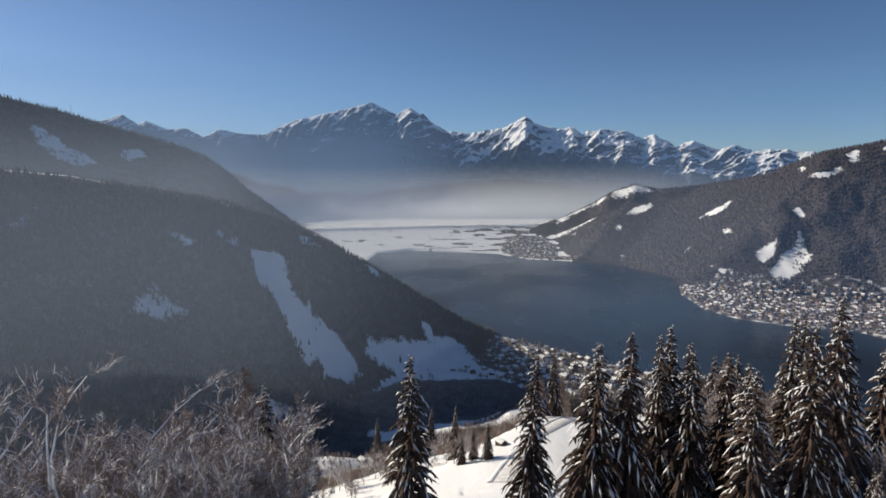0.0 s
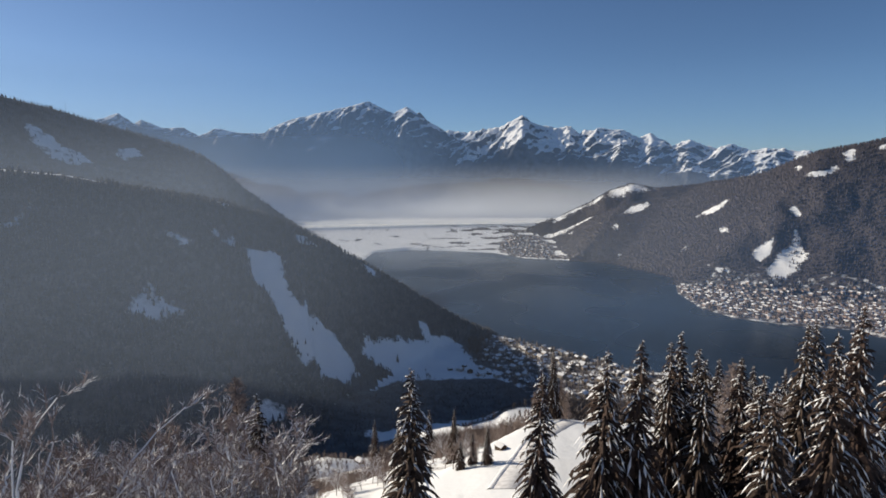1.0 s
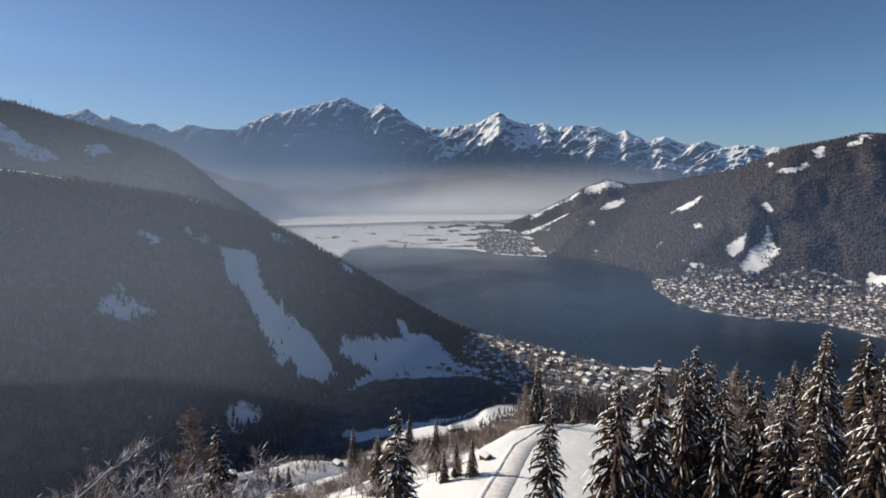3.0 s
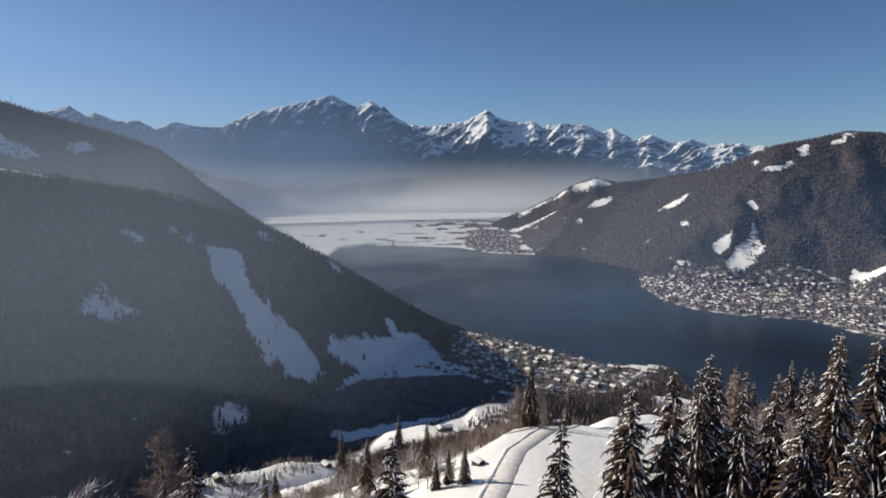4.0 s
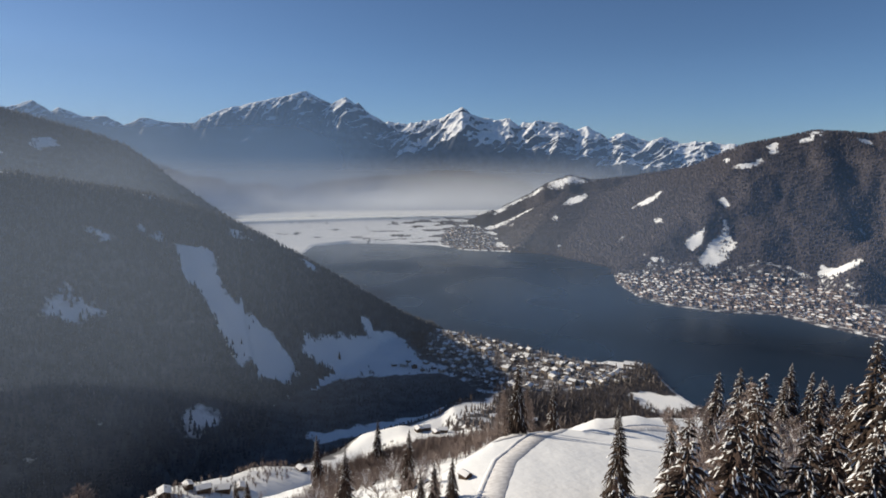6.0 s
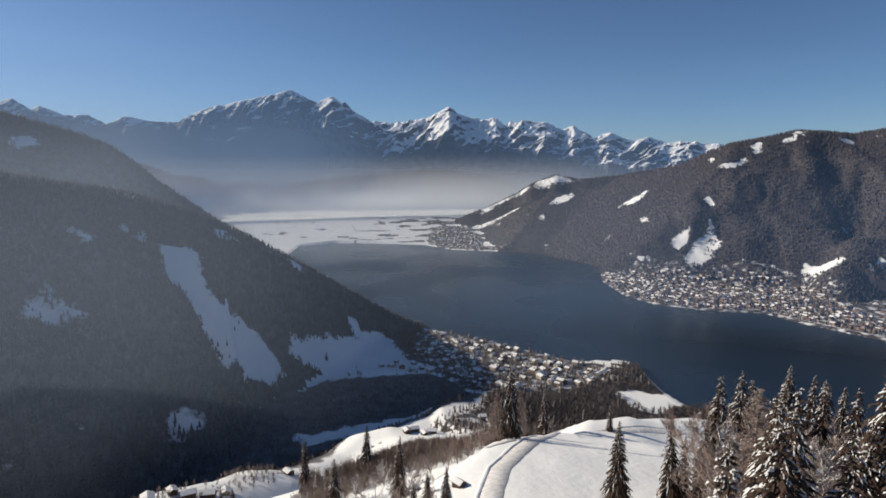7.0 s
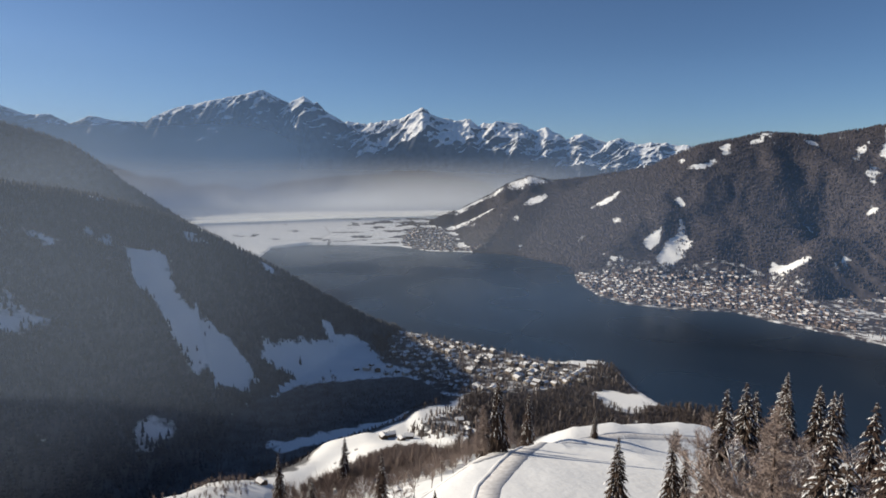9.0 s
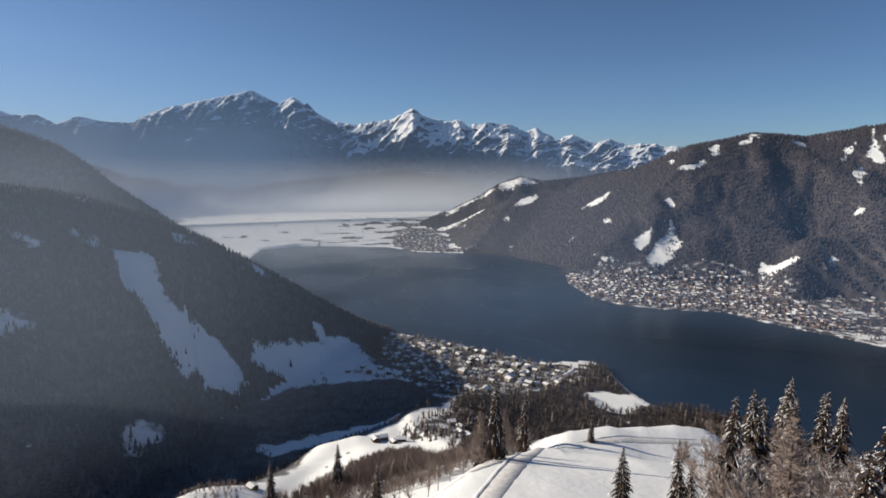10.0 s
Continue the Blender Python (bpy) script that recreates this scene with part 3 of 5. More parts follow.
def round_tree(rng, blades=22, fine=1.0):
    """One small bare broadleaf crown: a stem and a loose sheaf of many thin twig blades."""
    v, f = [(-0.02, 0, 0), (0.02, 0, 0), (0, 0, 0.6)], [(0, 1, 2)]
    for k in range(blades):
        a, lean, h = rng.uniform(0, 6.28), rng.uniform(0.03, 0.3), rng.uniform(0.15, 0.55)
        tip = Vector((lean * math.cos(a), lean * math.sin(a), h + rng.uniform(0.25, 0.45)))
        b, w = len(v), rng.uniform(0.012, 0.028) * (22 / blades) ** 0.4 * fine
        t = a + rng.uniform(-1.5, 1.5)
        low = Vector((0.25 * lean * math.cos(a), 0.25 * lean * math.sin(a), h))
        v += [tuple(low + Vector((w * math.cos(t), w * math.sin(t), 0))), tuple(low - Vector((w * math.cos(t), w * math.sin(t), 0))), tuple(tip)]
        f.append((b, b + 1, b + 2))
    return np.array(v), np.array(f)


def plant(name, places, sizes, kinds, mat, label, seed, girth=1.0):
    """Many small trees as one mesh."""
    rng = np.random.default_rng(seed)
    verts, faces, count = [], [], 0
    which = rng.integers(0, len(kinds), len(places))
    for k, (v, f) in enumerate(kinds):
        p, s = places[which == k], sizes[which == k]
        if not len(p):
            continue
        a = rng.uniform(0, 6.28, len(p))
        fat = girth * s * rng.uniform(0.8, 1.3, len(p))
        x = (v[None, :, 0] * np.cos(a)[:, None] - v[None, :, 1] * np.sin(a)[:, None]) * fat[:, None] + p[:, 0:1]
        y = (v[None, :, 0] * np.sin(a)[:, None] + v[None, :, 1] * np.cos(a)[:, None]) * fat[:, None] + p[:, 1:2]
        z = v[None, :, 2] * s[:, None] + p[:, 2:3] - 0.3
        verts.append(np.stack([x, y, z], -1).reshape(-1, 3))
        faces.append((f[None] + (np.arange(len(p)) * len(v))[:, None, None]).reshape(-1, 3) + count)
        count += len(p) * len(v)
    me = plain_mesh(name, np.concatenate(verts), np.concatenate(faces), mat, True)
    return tagged(new(name, me), label, "woods", kind="stuff")


def scatter(box, step, seed, keep):
    """Jittered places in a plan box, kept with the chance that keep gives."""
    rng = np.random.default_rng(seed)
    x, y = np.meshgrid(np.arange(box[0], box[2], step), np.arange(box[1], box[3], step))
    x = (x + rng.uniform(-0.5, 0.5, x.shape) * step).ravel()
    y = (y + rng.uniform(-0.5, 0.5, y.shape) * step).ravel()
    z, piece = heights(x, y)
    ok = rng.uniform(0, 1, x.shape) < keep(x, y, z, piece)
    return np.stack([x, y, z], -1)[ok]


def ragged(x, y, wood, seed):
    """The chance of a tree, with ragged edges and thin places."""
    return np.clip((wood + fbm(x, y, 90, 4, seed) * 0.5 - 0.25) * 2.2, 0, 1)


def far_woods():
    rng = random.Random(4)
    kinds = [cone_tree(4, 3, rng) for _ in range(3)] + [cone_tree(5, 2, rng) for _ in range(3)] + [cone_tree(4, 2, rng) for _ in range(3)]
    bare = [round_tree(rng) for _ in range(6)]
    az = lambda x, y: np.degrees(np.arctan2(x, y))  # noqa: E731
    east = scatter((-1300, 450, 250, 1700), 6.0, 1, lambda x, y, z, p: (p == 2) * ragged(x, y, cover_at(x, y, z, p), 50) * (np.hypot(x, y) < 1650) * (az(x, y) > -43))
    plant("spruce_wood", east, np.random.default_rng(2).uniform(2.3, 3.8, len(east)) ** 2, kinds, WOODS, "dense frosted spruce wood on the shaded ridge", 3)
    back = scatter((-1900, 1400, -300, 2700), 13, 5, lambda x, y, z, p: (p == 2) * ragged(x, y, cover_at(x, y, z, p), 51) * (np.hypot(x, y) >= 1650) * (z > 150))
    plant("spruce_wood", back, np.random.default_rng(6).uniform(8, 14, len(back)), kinds, WOODS, "dark spruce wood on the ridge behind", 7)
    west = scatter((450, 1100, 2700, 3500), 7.4, 8, lambda x, y, z, p: (p == 3) * ragged(x, y, cover_at(x, y, z, p), 52) * (az(x, y) < 52) * (inside(x, y, TOWN) < 0) * (inside(x, y, FAR_TOWN) < 0))
    plant("mixed_wood", west, np.random.default_rng(9).uniform(6.5, 11, len(west)), kinds + bare[:3], BROWN_WOODS, "brownish frosted mixed wood on the mountain", 10, 1.6)
    low = scatter((-350, 300, 700, 1430), 6.0, 12, lambda x, y, z, p: (p < 2) * np.clip((np.maximum.reduce([inside(x, y, ring) for ring in (LOW_WOODS, EAST_FOOT, STREAM_WOODS, SHORE_WOODS)]) + 5 + fbm(x, y, 60, 4, 3) * 40) / 30, 0, 0.9) * (inside(x, y, VALLEY_FIELD) < 0) * (inside(x, y, LAKE_FIELD) < 0))
    plant("bare_wood", low, np.random.default_rng(13).uniform(6, 13, len(low)) * np.where(inside(low[:, 0], low[:, 1], STREAM_WOODS) > 0, 0.62, np.where(low[:, 1] > 800, 1.45, 1.0)), bare * 3 + kinds[:1], TWIG_WOODS, "leafless brown wood with some spruces above the lake", 14)
    streets = lambda x, y: np.maximum(np.maximum(np.maximum(inside(x, y, TOWN), inside(x, y, VILLAGE)), np.maximum(inside(x, y, OUTSKIRTS) - 10, inside(x, y, GARDENS))), inside(x, y, FAR_TOWN)) > -15  # noqa: E731
    town = scatter((80, 630, 1600, 3060), 9, 15, lambda x, y, z, p: streets(x, y) * (z > 0.3) * np.where(y > 2500, 0.3, np.where(x < 520, 0.95, np.where(inside(x, y, OUTSKIRTS) > 0, 0.22, 0.8))))
    plant("town_trees", town, np.random.default_rng(16).uniform(5, 13, len(town)), bare + kinds, TWIG_WOODS, "bare garden trees and dark firs among the houses", 17)
    belt = lambda x, y: np.clip(fbm(x, y * 2.2, 170, 5, 91) * 5 - 1.2 + 1.1 * np.clip((x - 60) / 250, 0, 1), 0, 0.7)  # noqa: E731
    plain = scatter((-900, 2660, 900, 3700), 10, 18, lambda x, y, z, p: (p == 0) * (z > 0.5) * belt(x, y))
    plant("hedge_trees", plain, np.random.default_rng(19).uniform(4, 8, len(plain)), kinds, TWIG_WOODS, "dark hedges and small copses on the snowy plain", 20)


far_woods()
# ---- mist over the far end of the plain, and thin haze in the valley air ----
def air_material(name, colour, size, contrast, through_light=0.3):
    """Sheet standing in for fine droplets in the air: mostly see-through, lit by sun and sky."""
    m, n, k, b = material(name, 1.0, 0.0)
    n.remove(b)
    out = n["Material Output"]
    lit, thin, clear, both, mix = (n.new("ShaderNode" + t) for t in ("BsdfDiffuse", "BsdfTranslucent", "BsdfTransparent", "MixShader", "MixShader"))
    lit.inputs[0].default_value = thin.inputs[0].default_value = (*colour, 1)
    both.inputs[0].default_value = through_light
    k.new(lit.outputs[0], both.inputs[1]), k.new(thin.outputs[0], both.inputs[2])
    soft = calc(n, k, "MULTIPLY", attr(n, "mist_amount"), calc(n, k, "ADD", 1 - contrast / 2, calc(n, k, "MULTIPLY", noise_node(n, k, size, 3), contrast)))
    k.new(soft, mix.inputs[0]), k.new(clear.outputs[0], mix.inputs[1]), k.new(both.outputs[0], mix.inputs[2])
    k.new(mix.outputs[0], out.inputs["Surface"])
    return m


def air_sheet(name, mat, x, y, z, amount, label):
    n, m = z.shape
    i, j = np.meshgrid(np.arange(n - 1), np.arange(m - 1), indexing="ij")
    quads = np.stack([i * m + j, i * m + j + 1, (i + 1) * m + j + 1, (i + 1) * m + j], -1).reshape(-1, 4)
    me = plain_mesh(name, np.stack([x, y, z], -1).reshape(-1, 3), quads, mat)
    me.normals_split_custom_set_from_vertices([(0, 0, 1)] * len(me.vertices))
    a = me.attributes.new("mist_amount", "FLOAT", "POINT")
    a.data.foreach_set("value", np.clip(amount, 0, 1).reshape(-1).astype(np.float32))
    ob = tagged(new(name, me), label, name, kind="stuff")
    if name == "haze":
        ob.shadow_terminator_geometry_offset = 0.0
        ob.shadow_terminator_shading_offset = 0.0


def smooth_step(v, lo, hi):
    t = np.clip((v - lo) / (hi - lo), 0, 1)
    return t * t * (3 - 2 * t)


def mist_bank():
    rr, aa = np.meshgrid(np.linspace(3450, 4120, 70), np.radians(np.linspace(-32, 30, 220)), indexing="ij")
    x, y = rr * np.sin(aa), rr * np.cos(aa)
    t = (rr - 3450) / 670
    z = heights(x, y)[0] * np.clip(1 - t, 0, 1) + 75 * t + 4 + 450 * t**2.2 + fbm(x, y, 300, 3, 61) * 20 * t
    amount = smooth_step(t, 0.08, 0.5) * (1 - smooth_step(z, 120, 470)) * (1 - 0.25 * smooth_step(np.degrees(aa), 2, 16)) * smooth_step(30 - np.degrees(aa), 0, 16)
    air_sheet("mist", air_material("valley_mist", (0.9, 0.95, 1.0), 0.0025, 0.3, 0.12), x, y, z, amount, "pale thin mist lying at the foot of the mountains")


def valley_haze(reach, first, last, top, thick, mat, label):
    """A thin veil of haze across the valley at one distance; thick gives its amount from degrees and height."""
    zz, aa = np.meshgrid(np.linspace(0, top, 32), np.radians(np.linspace(first, last, 100)), indexing="ij")
    far = reach * (1 + 0.012 * np.sin(aa * 5 + reach))
    x, y = far * np.sin(aa), far * np.cos(aa)
    over = zz - heights(x, y)[0]
    air_sheet("haze", mat, x, y, zz, thick(np.degrees(aa), zz) * smooth_step(over, 5, 110), label)


mist_bank()
# The airlight's blue is put into the colour of these flat sheets.
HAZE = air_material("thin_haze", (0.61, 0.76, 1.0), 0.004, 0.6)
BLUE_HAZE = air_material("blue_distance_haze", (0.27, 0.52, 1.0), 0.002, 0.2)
# Amount falls downwards, imitating how sunlit haze dims into the ridge's shadow.
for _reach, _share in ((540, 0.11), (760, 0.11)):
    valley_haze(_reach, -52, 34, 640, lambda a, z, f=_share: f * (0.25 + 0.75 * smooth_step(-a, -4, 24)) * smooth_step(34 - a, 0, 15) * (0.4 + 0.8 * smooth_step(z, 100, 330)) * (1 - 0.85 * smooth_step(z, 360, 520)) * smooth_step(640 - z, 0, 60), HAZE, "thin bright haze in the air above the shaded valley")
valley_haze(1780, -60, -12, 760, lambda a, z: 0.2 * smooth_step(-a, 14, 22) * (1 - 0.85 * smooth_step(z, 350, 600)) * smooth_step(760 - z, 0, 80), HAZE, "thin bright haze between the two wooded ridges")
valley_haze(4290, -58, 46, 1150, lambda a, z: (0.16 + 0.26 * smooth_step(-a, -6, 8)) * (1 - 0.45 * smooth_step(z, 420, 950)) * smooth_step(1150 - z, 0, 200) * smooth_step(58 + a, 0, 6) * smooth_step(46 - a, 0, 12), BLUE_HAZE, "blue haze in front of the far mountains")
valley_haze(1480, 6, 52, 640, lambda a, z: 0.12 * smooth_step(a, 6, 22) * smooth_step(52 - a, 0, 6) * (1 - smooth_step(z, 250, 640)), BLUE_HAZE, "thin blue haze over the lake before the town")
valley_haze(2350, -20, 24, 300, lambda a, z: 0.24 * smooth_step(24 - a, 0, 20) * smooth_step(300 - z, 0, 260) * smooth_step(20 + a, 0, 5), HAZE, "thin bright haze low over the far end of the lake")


# ---- building blocks of things ----
def part(name, me, parent, label=""):
    """A mesh as one part under a thing."""
    ob = new(name, me)
    ob.parent = parent
    return tagged(ob, label) if label else ob


def mesh_of(name, mat, verts, faces, smooth=False):
    """A mesh from lists with faces of any size."""
    me = bpy.data.meshes.new(name)
    me.from_pydata([tuple(v) for v in verts], [], [tuple(int(i) for i in f) for f in faces])
    me.materials.append(mat)
    if smooth:
        me.polygons.foreach_set("use_smooth", np.full(len(me.polygons), True))
    return me


def box_mesh(name, mat, lo, hi, bevel=0.0):
    bm = bmesh.new()
    bmesh.ops.create_cube(bm, size=1.0)
    for v in bm.verts:
        v.co = Vector([(a + b) / 2 + c * (b - a) for a, b, c in zip(lo, hi, v.co)])
    if bevel:
        bmesh.ops.bevel(bm, geom=bm.edges[:], offset=bevel, segments=1, affect="EDGES")
    me = bpy.data.meshes.new(name)
    bm.to_mesh(me)
    me.materials.append(mat)
    return me


class Tubes:
    """Collects tapered tubes and blades for one mesh."""

    def __init__(self):
        self.v, self.f = [], []

    def tube(self, a, b, ra, rb, sides=4):
        d = (b - a).normalized()
        e = d.orthogonal().normalized()
        g = d.cross(e)
        n = len(self.v)
        for p, r in ((a, ra), (b, rb)):
            for s in range(sides):
                t = 2 * math.pi * s / sides
                self.v.append(p + (e * math.cos(t) + g * math.sin(t)) * r)
        self.f += [(n + s, n + (s + 1) % sides, n + sides + (s + 1) % sides, n + sides + s) for s in range(sides)]

    def blade(self, a, b, w, rng):
        d = b - a
        e = d.cross(Vector((rng.uniform(-1, 1), rng.uniform(-1, 1), rng.uniform(-1, 1)))).normalized() * w
        n = len(self.v)
        self.v += [a - e, a + e, b]
        self.f.append((n, n + 1, n + 2))

    def mesh(self, name, mat):
        return mesh_of(name, mat, self.v, self.f)


def ground_at(x, y):
    return float(heights(np.array([float(x)]), np.array([float(y)]))[0][0])


# ---- trees near the camera ----
def spruce(height, radius, seed, load=0.8, bare=0.05):
    """A spruce whose drooping boughs carry broken clumps of snow: trunk, crown, snow."""
    rng = random.Random(seed)
    thing = new("spruce_tree")
    wood = Tubes()
    wood.tube(Vector((0, 0, -0.6)), Vector((0, 0, height * 0.5)), height * 0.016, height * 0.009, 7)
    wood.tube(Vector((0, 0, height * 0.5)), Vector((0, 0, height)), height * 0.009, 0.02, 5)
    nv, nf, sv, sf = [], [], [], []
    z = height * bare + 0.5
    turn = 0.0
    while z < height - 0.2:
        up = z / height
        reach = radius * (1 - up) ** 0.8 + 0.1
        count = max(5, int(6 + 8 * (1 - up)))
        turn += rng.uniform(0.3, 1.2)
        for c in range(count):
            a = turn + 2 * math.pi * c / count + rng.uniform(-0.3, 0.3)
            long = reach * rng.uniform(0.5, 1.2)
            droop = rng.uniform(0.7, 1.3) * (1.25 - 0.6 * up)
            rise = rng.uniform(0.0, 0.3) + 0.35 * up
            bend = rng.uniform(-0.22, 0.22)
            z0 = z + rng.uniform(-0.25, 0.25)

            def on(s, off=0.0, lift=0.0):
                """A place along the bough, off to one side of it."""
                b = a + bend * s
                ca, sa, out = math.cos(b), math.sin(b), long * s
                return (out * ca - off * sa, out * sa + off * ca, z0 + long * (rise * s - droop * s * s) + lift)

            wide = long * rng.uniform(0.06, 0.1) + 0.06
            base = len(nv)
            for s, w in ((0.06, 0.3), (0.55, 1.0), (1.0, 0.1)):
                w *= wide * rng.uniform(0.75, 1.25)
                sag = w * rng.uniform(0.6, 1.1)
                nv += [on(s, w, -sag), on(s), on(s, -w, -sag)]
            for q in range(2):
                b = base + 3 * q
                nf += [(b, b + 1, b + 4, b + 3), (b + 1, b + 2, b + 5, b + 4)]
            # drooping side twigs
            for q in range(4):
                f = 0.24 + 0.18 * q + rng.uniform(-0.06, 0.06)
                side = wide * rng.uniform(0.9, 2.1) * (1.15 - 0.5 * f) * (1 if q % 2 else -1)
                n = len(nv)
                nv += [on(f), on(f + 0.17), on(f + rng.uniform(0.08, 0.28), side, -abs(side) * rng.uniform(0.6, 1.5) - 0.06)]
                nf.append((n, n + 1, n + 2))
            # broken clumps of snow; left off low boughs to darken them like shade
            if rng.random() > load * (0.02 + 0.95 * up):
                continue
            f = rng.uniform(0.12, 0.35)
            while f < 0.95:
                size = rng.uniform(0.2, 0.5) * (1.1 - 0.3 * f)
                w = min(wide * rng.uniform(0.2, 0.5), 0.12)
                off = rng.uniform(-0.5, 0.5) * wide
                drop = -abs(off) * 0.7
                n = len(sv)
                sv += [on(f, off, drop + 0.02), on(f + size * 0.5, off + w, drop - w * 0.7 + 0.03), on(f + size, off * 0.6, drop + 0.01), on(f + size * 0.5, off - w, drop - w * 0.7 + 0.03), on(f + size * rng.uniform(0.35, 0.6), off, drop + rng.uniform(0.06, 0.15))]
                sf += [(n, n + 4, n + 1), (n + 1, n + 4, n + 2), (n + 2, n + 4, n + 3), (n + 3, n + 4, n)]
                f += size * rng.uniform(0.7, 1.6)
        z += rng.uniform(0.3, 0.5) * (0.6 + 0.55 * (1 - up))
    part("trunk", wood.mesh("trunk", BARK), thing)
    part("crown", mesh_of("crown", NEEDLES, nv, nf), thing)
    tagged(part("snow", mesh_of("snow", SNOW, sv, sf, True), thing, "clumps of white snow on the boughs"), kind="stuff")
    return tagged(thing, "tall dark spruce with snow-laden drooping boughs on the hillside", "tree", "snowy spruces on the hillside")


def bare_tree(height, spread, seed, mat, name="bare_tree", depth=5, thick=0.0145):
    """A leafless broadleaf tree: trunk, limbs with snow on them, fine twigs."""
    rng = random.Random(seed)
    thing = new(name)
    stem, limbs, twigs = Tubes(), Tubes(), Tubes()

    def grow(a, d, long, r, level):
        last = level >= depth - 1
        long = long * 0.72 if last else long
        spots, p, d2 = [], a, d
        steps = 3 if last or level == 0 else 5 if level == 1 else 4
        for k in range(steps):
            d2 = (d2 + Vector((rng.uniform(-1, 1), rng.uniform(-1, 1), rng.uniform(-0.6, 0.9))) * (0.12 if level == 0 else 0.55 if last else 0.26)).normalized()
            q = p + d2 * long / steps
            if last:
                twigs.blade(p, q, 0.017, rng)
            else:
                (stem if level == 0 else limbs).tube(p, q, r * (1 - 0.39 * k / steps), r * (1 - 0.39 * (k + 1) / steps), 5 if level < 2 else 3)
            spots.append((p, q, d2))
            p = q
        if last:
            for s0, s1, t0 in spots:
                for _ in range(5):
                    o = s0.lerp(s1, rng.random())
                    t = (t0 * 0.9 + Vector((rng.uniform(-1, 1), rng.uniform(-1, 1), rng.uniform(-0.4, 1.0))) * 0.8).normalized()
                    q = o + t * long * rng.uniform(0.25, 0.5)
                    twigs.blade(o, q, 0.013 + 0.008 * rng.random(), rng)
                    for _ in range(3):
                        o2 = o.lerp(q, rng.uniform(0.3, 0.9))
                        twigs.blade(o2, o2 + (t + Vector((rng.uniform(-1, 1), rng.uniform(-1, 1), rng.uniform(-0.3, 0.8))) * 0.8).normalized() * long * rng.uniform(0.18, 0.36), 0.011, rng)
            return
        for c in range(6 if level == 0 else 4 if level == 1 else 3):
            s0, s1, t0 = spots[-1] if c == 0 else rng.choice(spots[1:] if level == 0 else spots)
            o = s1 if c == 0 else s0.lerp(s1, rng.random())
            turn = rng.uniform(0, 6.28)
            off = Vector((math.cos(turn), math.sin(turn), rng.uniform(0.0, 0.5)))
            grow(o, (t0 * rng.uniform(0.6, 0.95) + off * spread * rng.uniform(0.6, 1.1)).normalized(), long * rng.uniform(0.52, 0.78), r * rng.uniform(0.45, 0.64), level + 1)

    grow(Vector((0, 0, -0.4)), Vector((rng.uniform(-0.1, 0.1), rng.uniform(-0.1, 0.1), 1)).normalized(), height * 0.32, height * thick, 0)
    rise = height / max(v.z for v in twigs.v)
    for some in (stem, limbs, twigs):
        some.v = [v * rise for v in some.v]
    part("trunk", stem.mesh("trunk", BARK), thing)
    part("crown", limbs.mesh("crown", FROSTED if mat is TWIGS else mat), thing, "snow-lined bare limbs")
    tagged(part("brushwood", twigs.mesh("brushwood", mat), thing, "fine frosted twigs"), kind="stuff")
    return tagged(thing, "leafless broadleaf tree with snow-lined branches", "tree", "bare trees on the hillside")


def larch(height, seed):
    """A leafless larch: straight trunk with thin side boughs and brown twigs."""
    rng = random.Random(seed)
    thing = new("larch_tree")
    wood, limbs, twigs = Tubes(), Tubes(), Tubes()
    wood.tube(Vector((0, 0, -0.5)), Vector((0, 0, height * 0.55)), height * 0.013, height * 0.008, 6)
    wood.tube(Vector((0, 0, height * 0.55)), Vector((0, 0, height)), height * 0.008, 0.02, 5)
    z = height * 0.15
    while z < height - 0.2:
        reach = height * 0.17 * (1 - z / height) ** 0.6 + 0.15
        for _ in range(6):
            a, long = rng.uniform(0, 6.28), reach * rng.uniform(0.6, 1.15)
            d = Vector((math.cos(a), math.sin(a), rng.uniform(-0.1, 0.25)))
            p = Vector((0, 0, z + rng.uniform(-0.2, 0.2)))
            m, e = p + d * long * 0.55 - Vector((0, 0, long * 0.08)), p + d * long + Vector((0, 0, long * 0.12))
            limbs.tube(p, m, 0.035, 0.025, 3)
            limbs.tube(m, e, 0.025, 0.008, 3)
            for _ in range(26):
                o = p + (e - p) * rng.uniform(0.25, 1)
                twigs.blade(o, o + Vector((rng.uniform(-1, 1), rng.uniform(-1, 1), rng.uniform(-0.5, 1.0))) * long * 0.4, 0.024, rng)
        z += rng.uniform(0.25, 0.45)
    part("trunk", wood.mesh("trunk", BARK), thing)
    tagged(part("crown", limbs.mesh("crown", LARCH), thing), kind="stuff")
    tagged(part("brushwood", twigs.mesh("brushwood", LARCH), thing, "fine brown frosted twigs"), kind="stuff")
    return tagged(thing, "leafless brown larch with thin frosted boughs", "tree", "larches on the hillside")


def stand(kinds, spots, seed, tops=True):
    """Copies of the given trees at (x, y, height of the top, or size). kinds: (thing, its height)."""
    rng = random.Random(seed)
    for n, (x, y, v) in enumerate(spots):
        z = ground_at(x, y)
        size = v - z if tops else v
        k = n if n < len(kinds) else rng.randrange(len(kinds))
        thing, tall = kinds[k]
        s = size / tall
        w = s * rng.uniform(0.9, 1.12) if size > 10 else s * 1.05
        m = Matrix.LocRotScale((x, y, z), Euler((radians(rng.uniform(-1.5, 1.5)), radians(rng.uniform(-1.5, 1.5)), rng.uniform(0, 6.28))), (w, w, s))
        if n < len(kinds):
            thing.matrix_basis = m
        else:
            copy_thing(thing, m @ Matrix.Diagonal((*(1 / q for q in thing.scale), 1)))


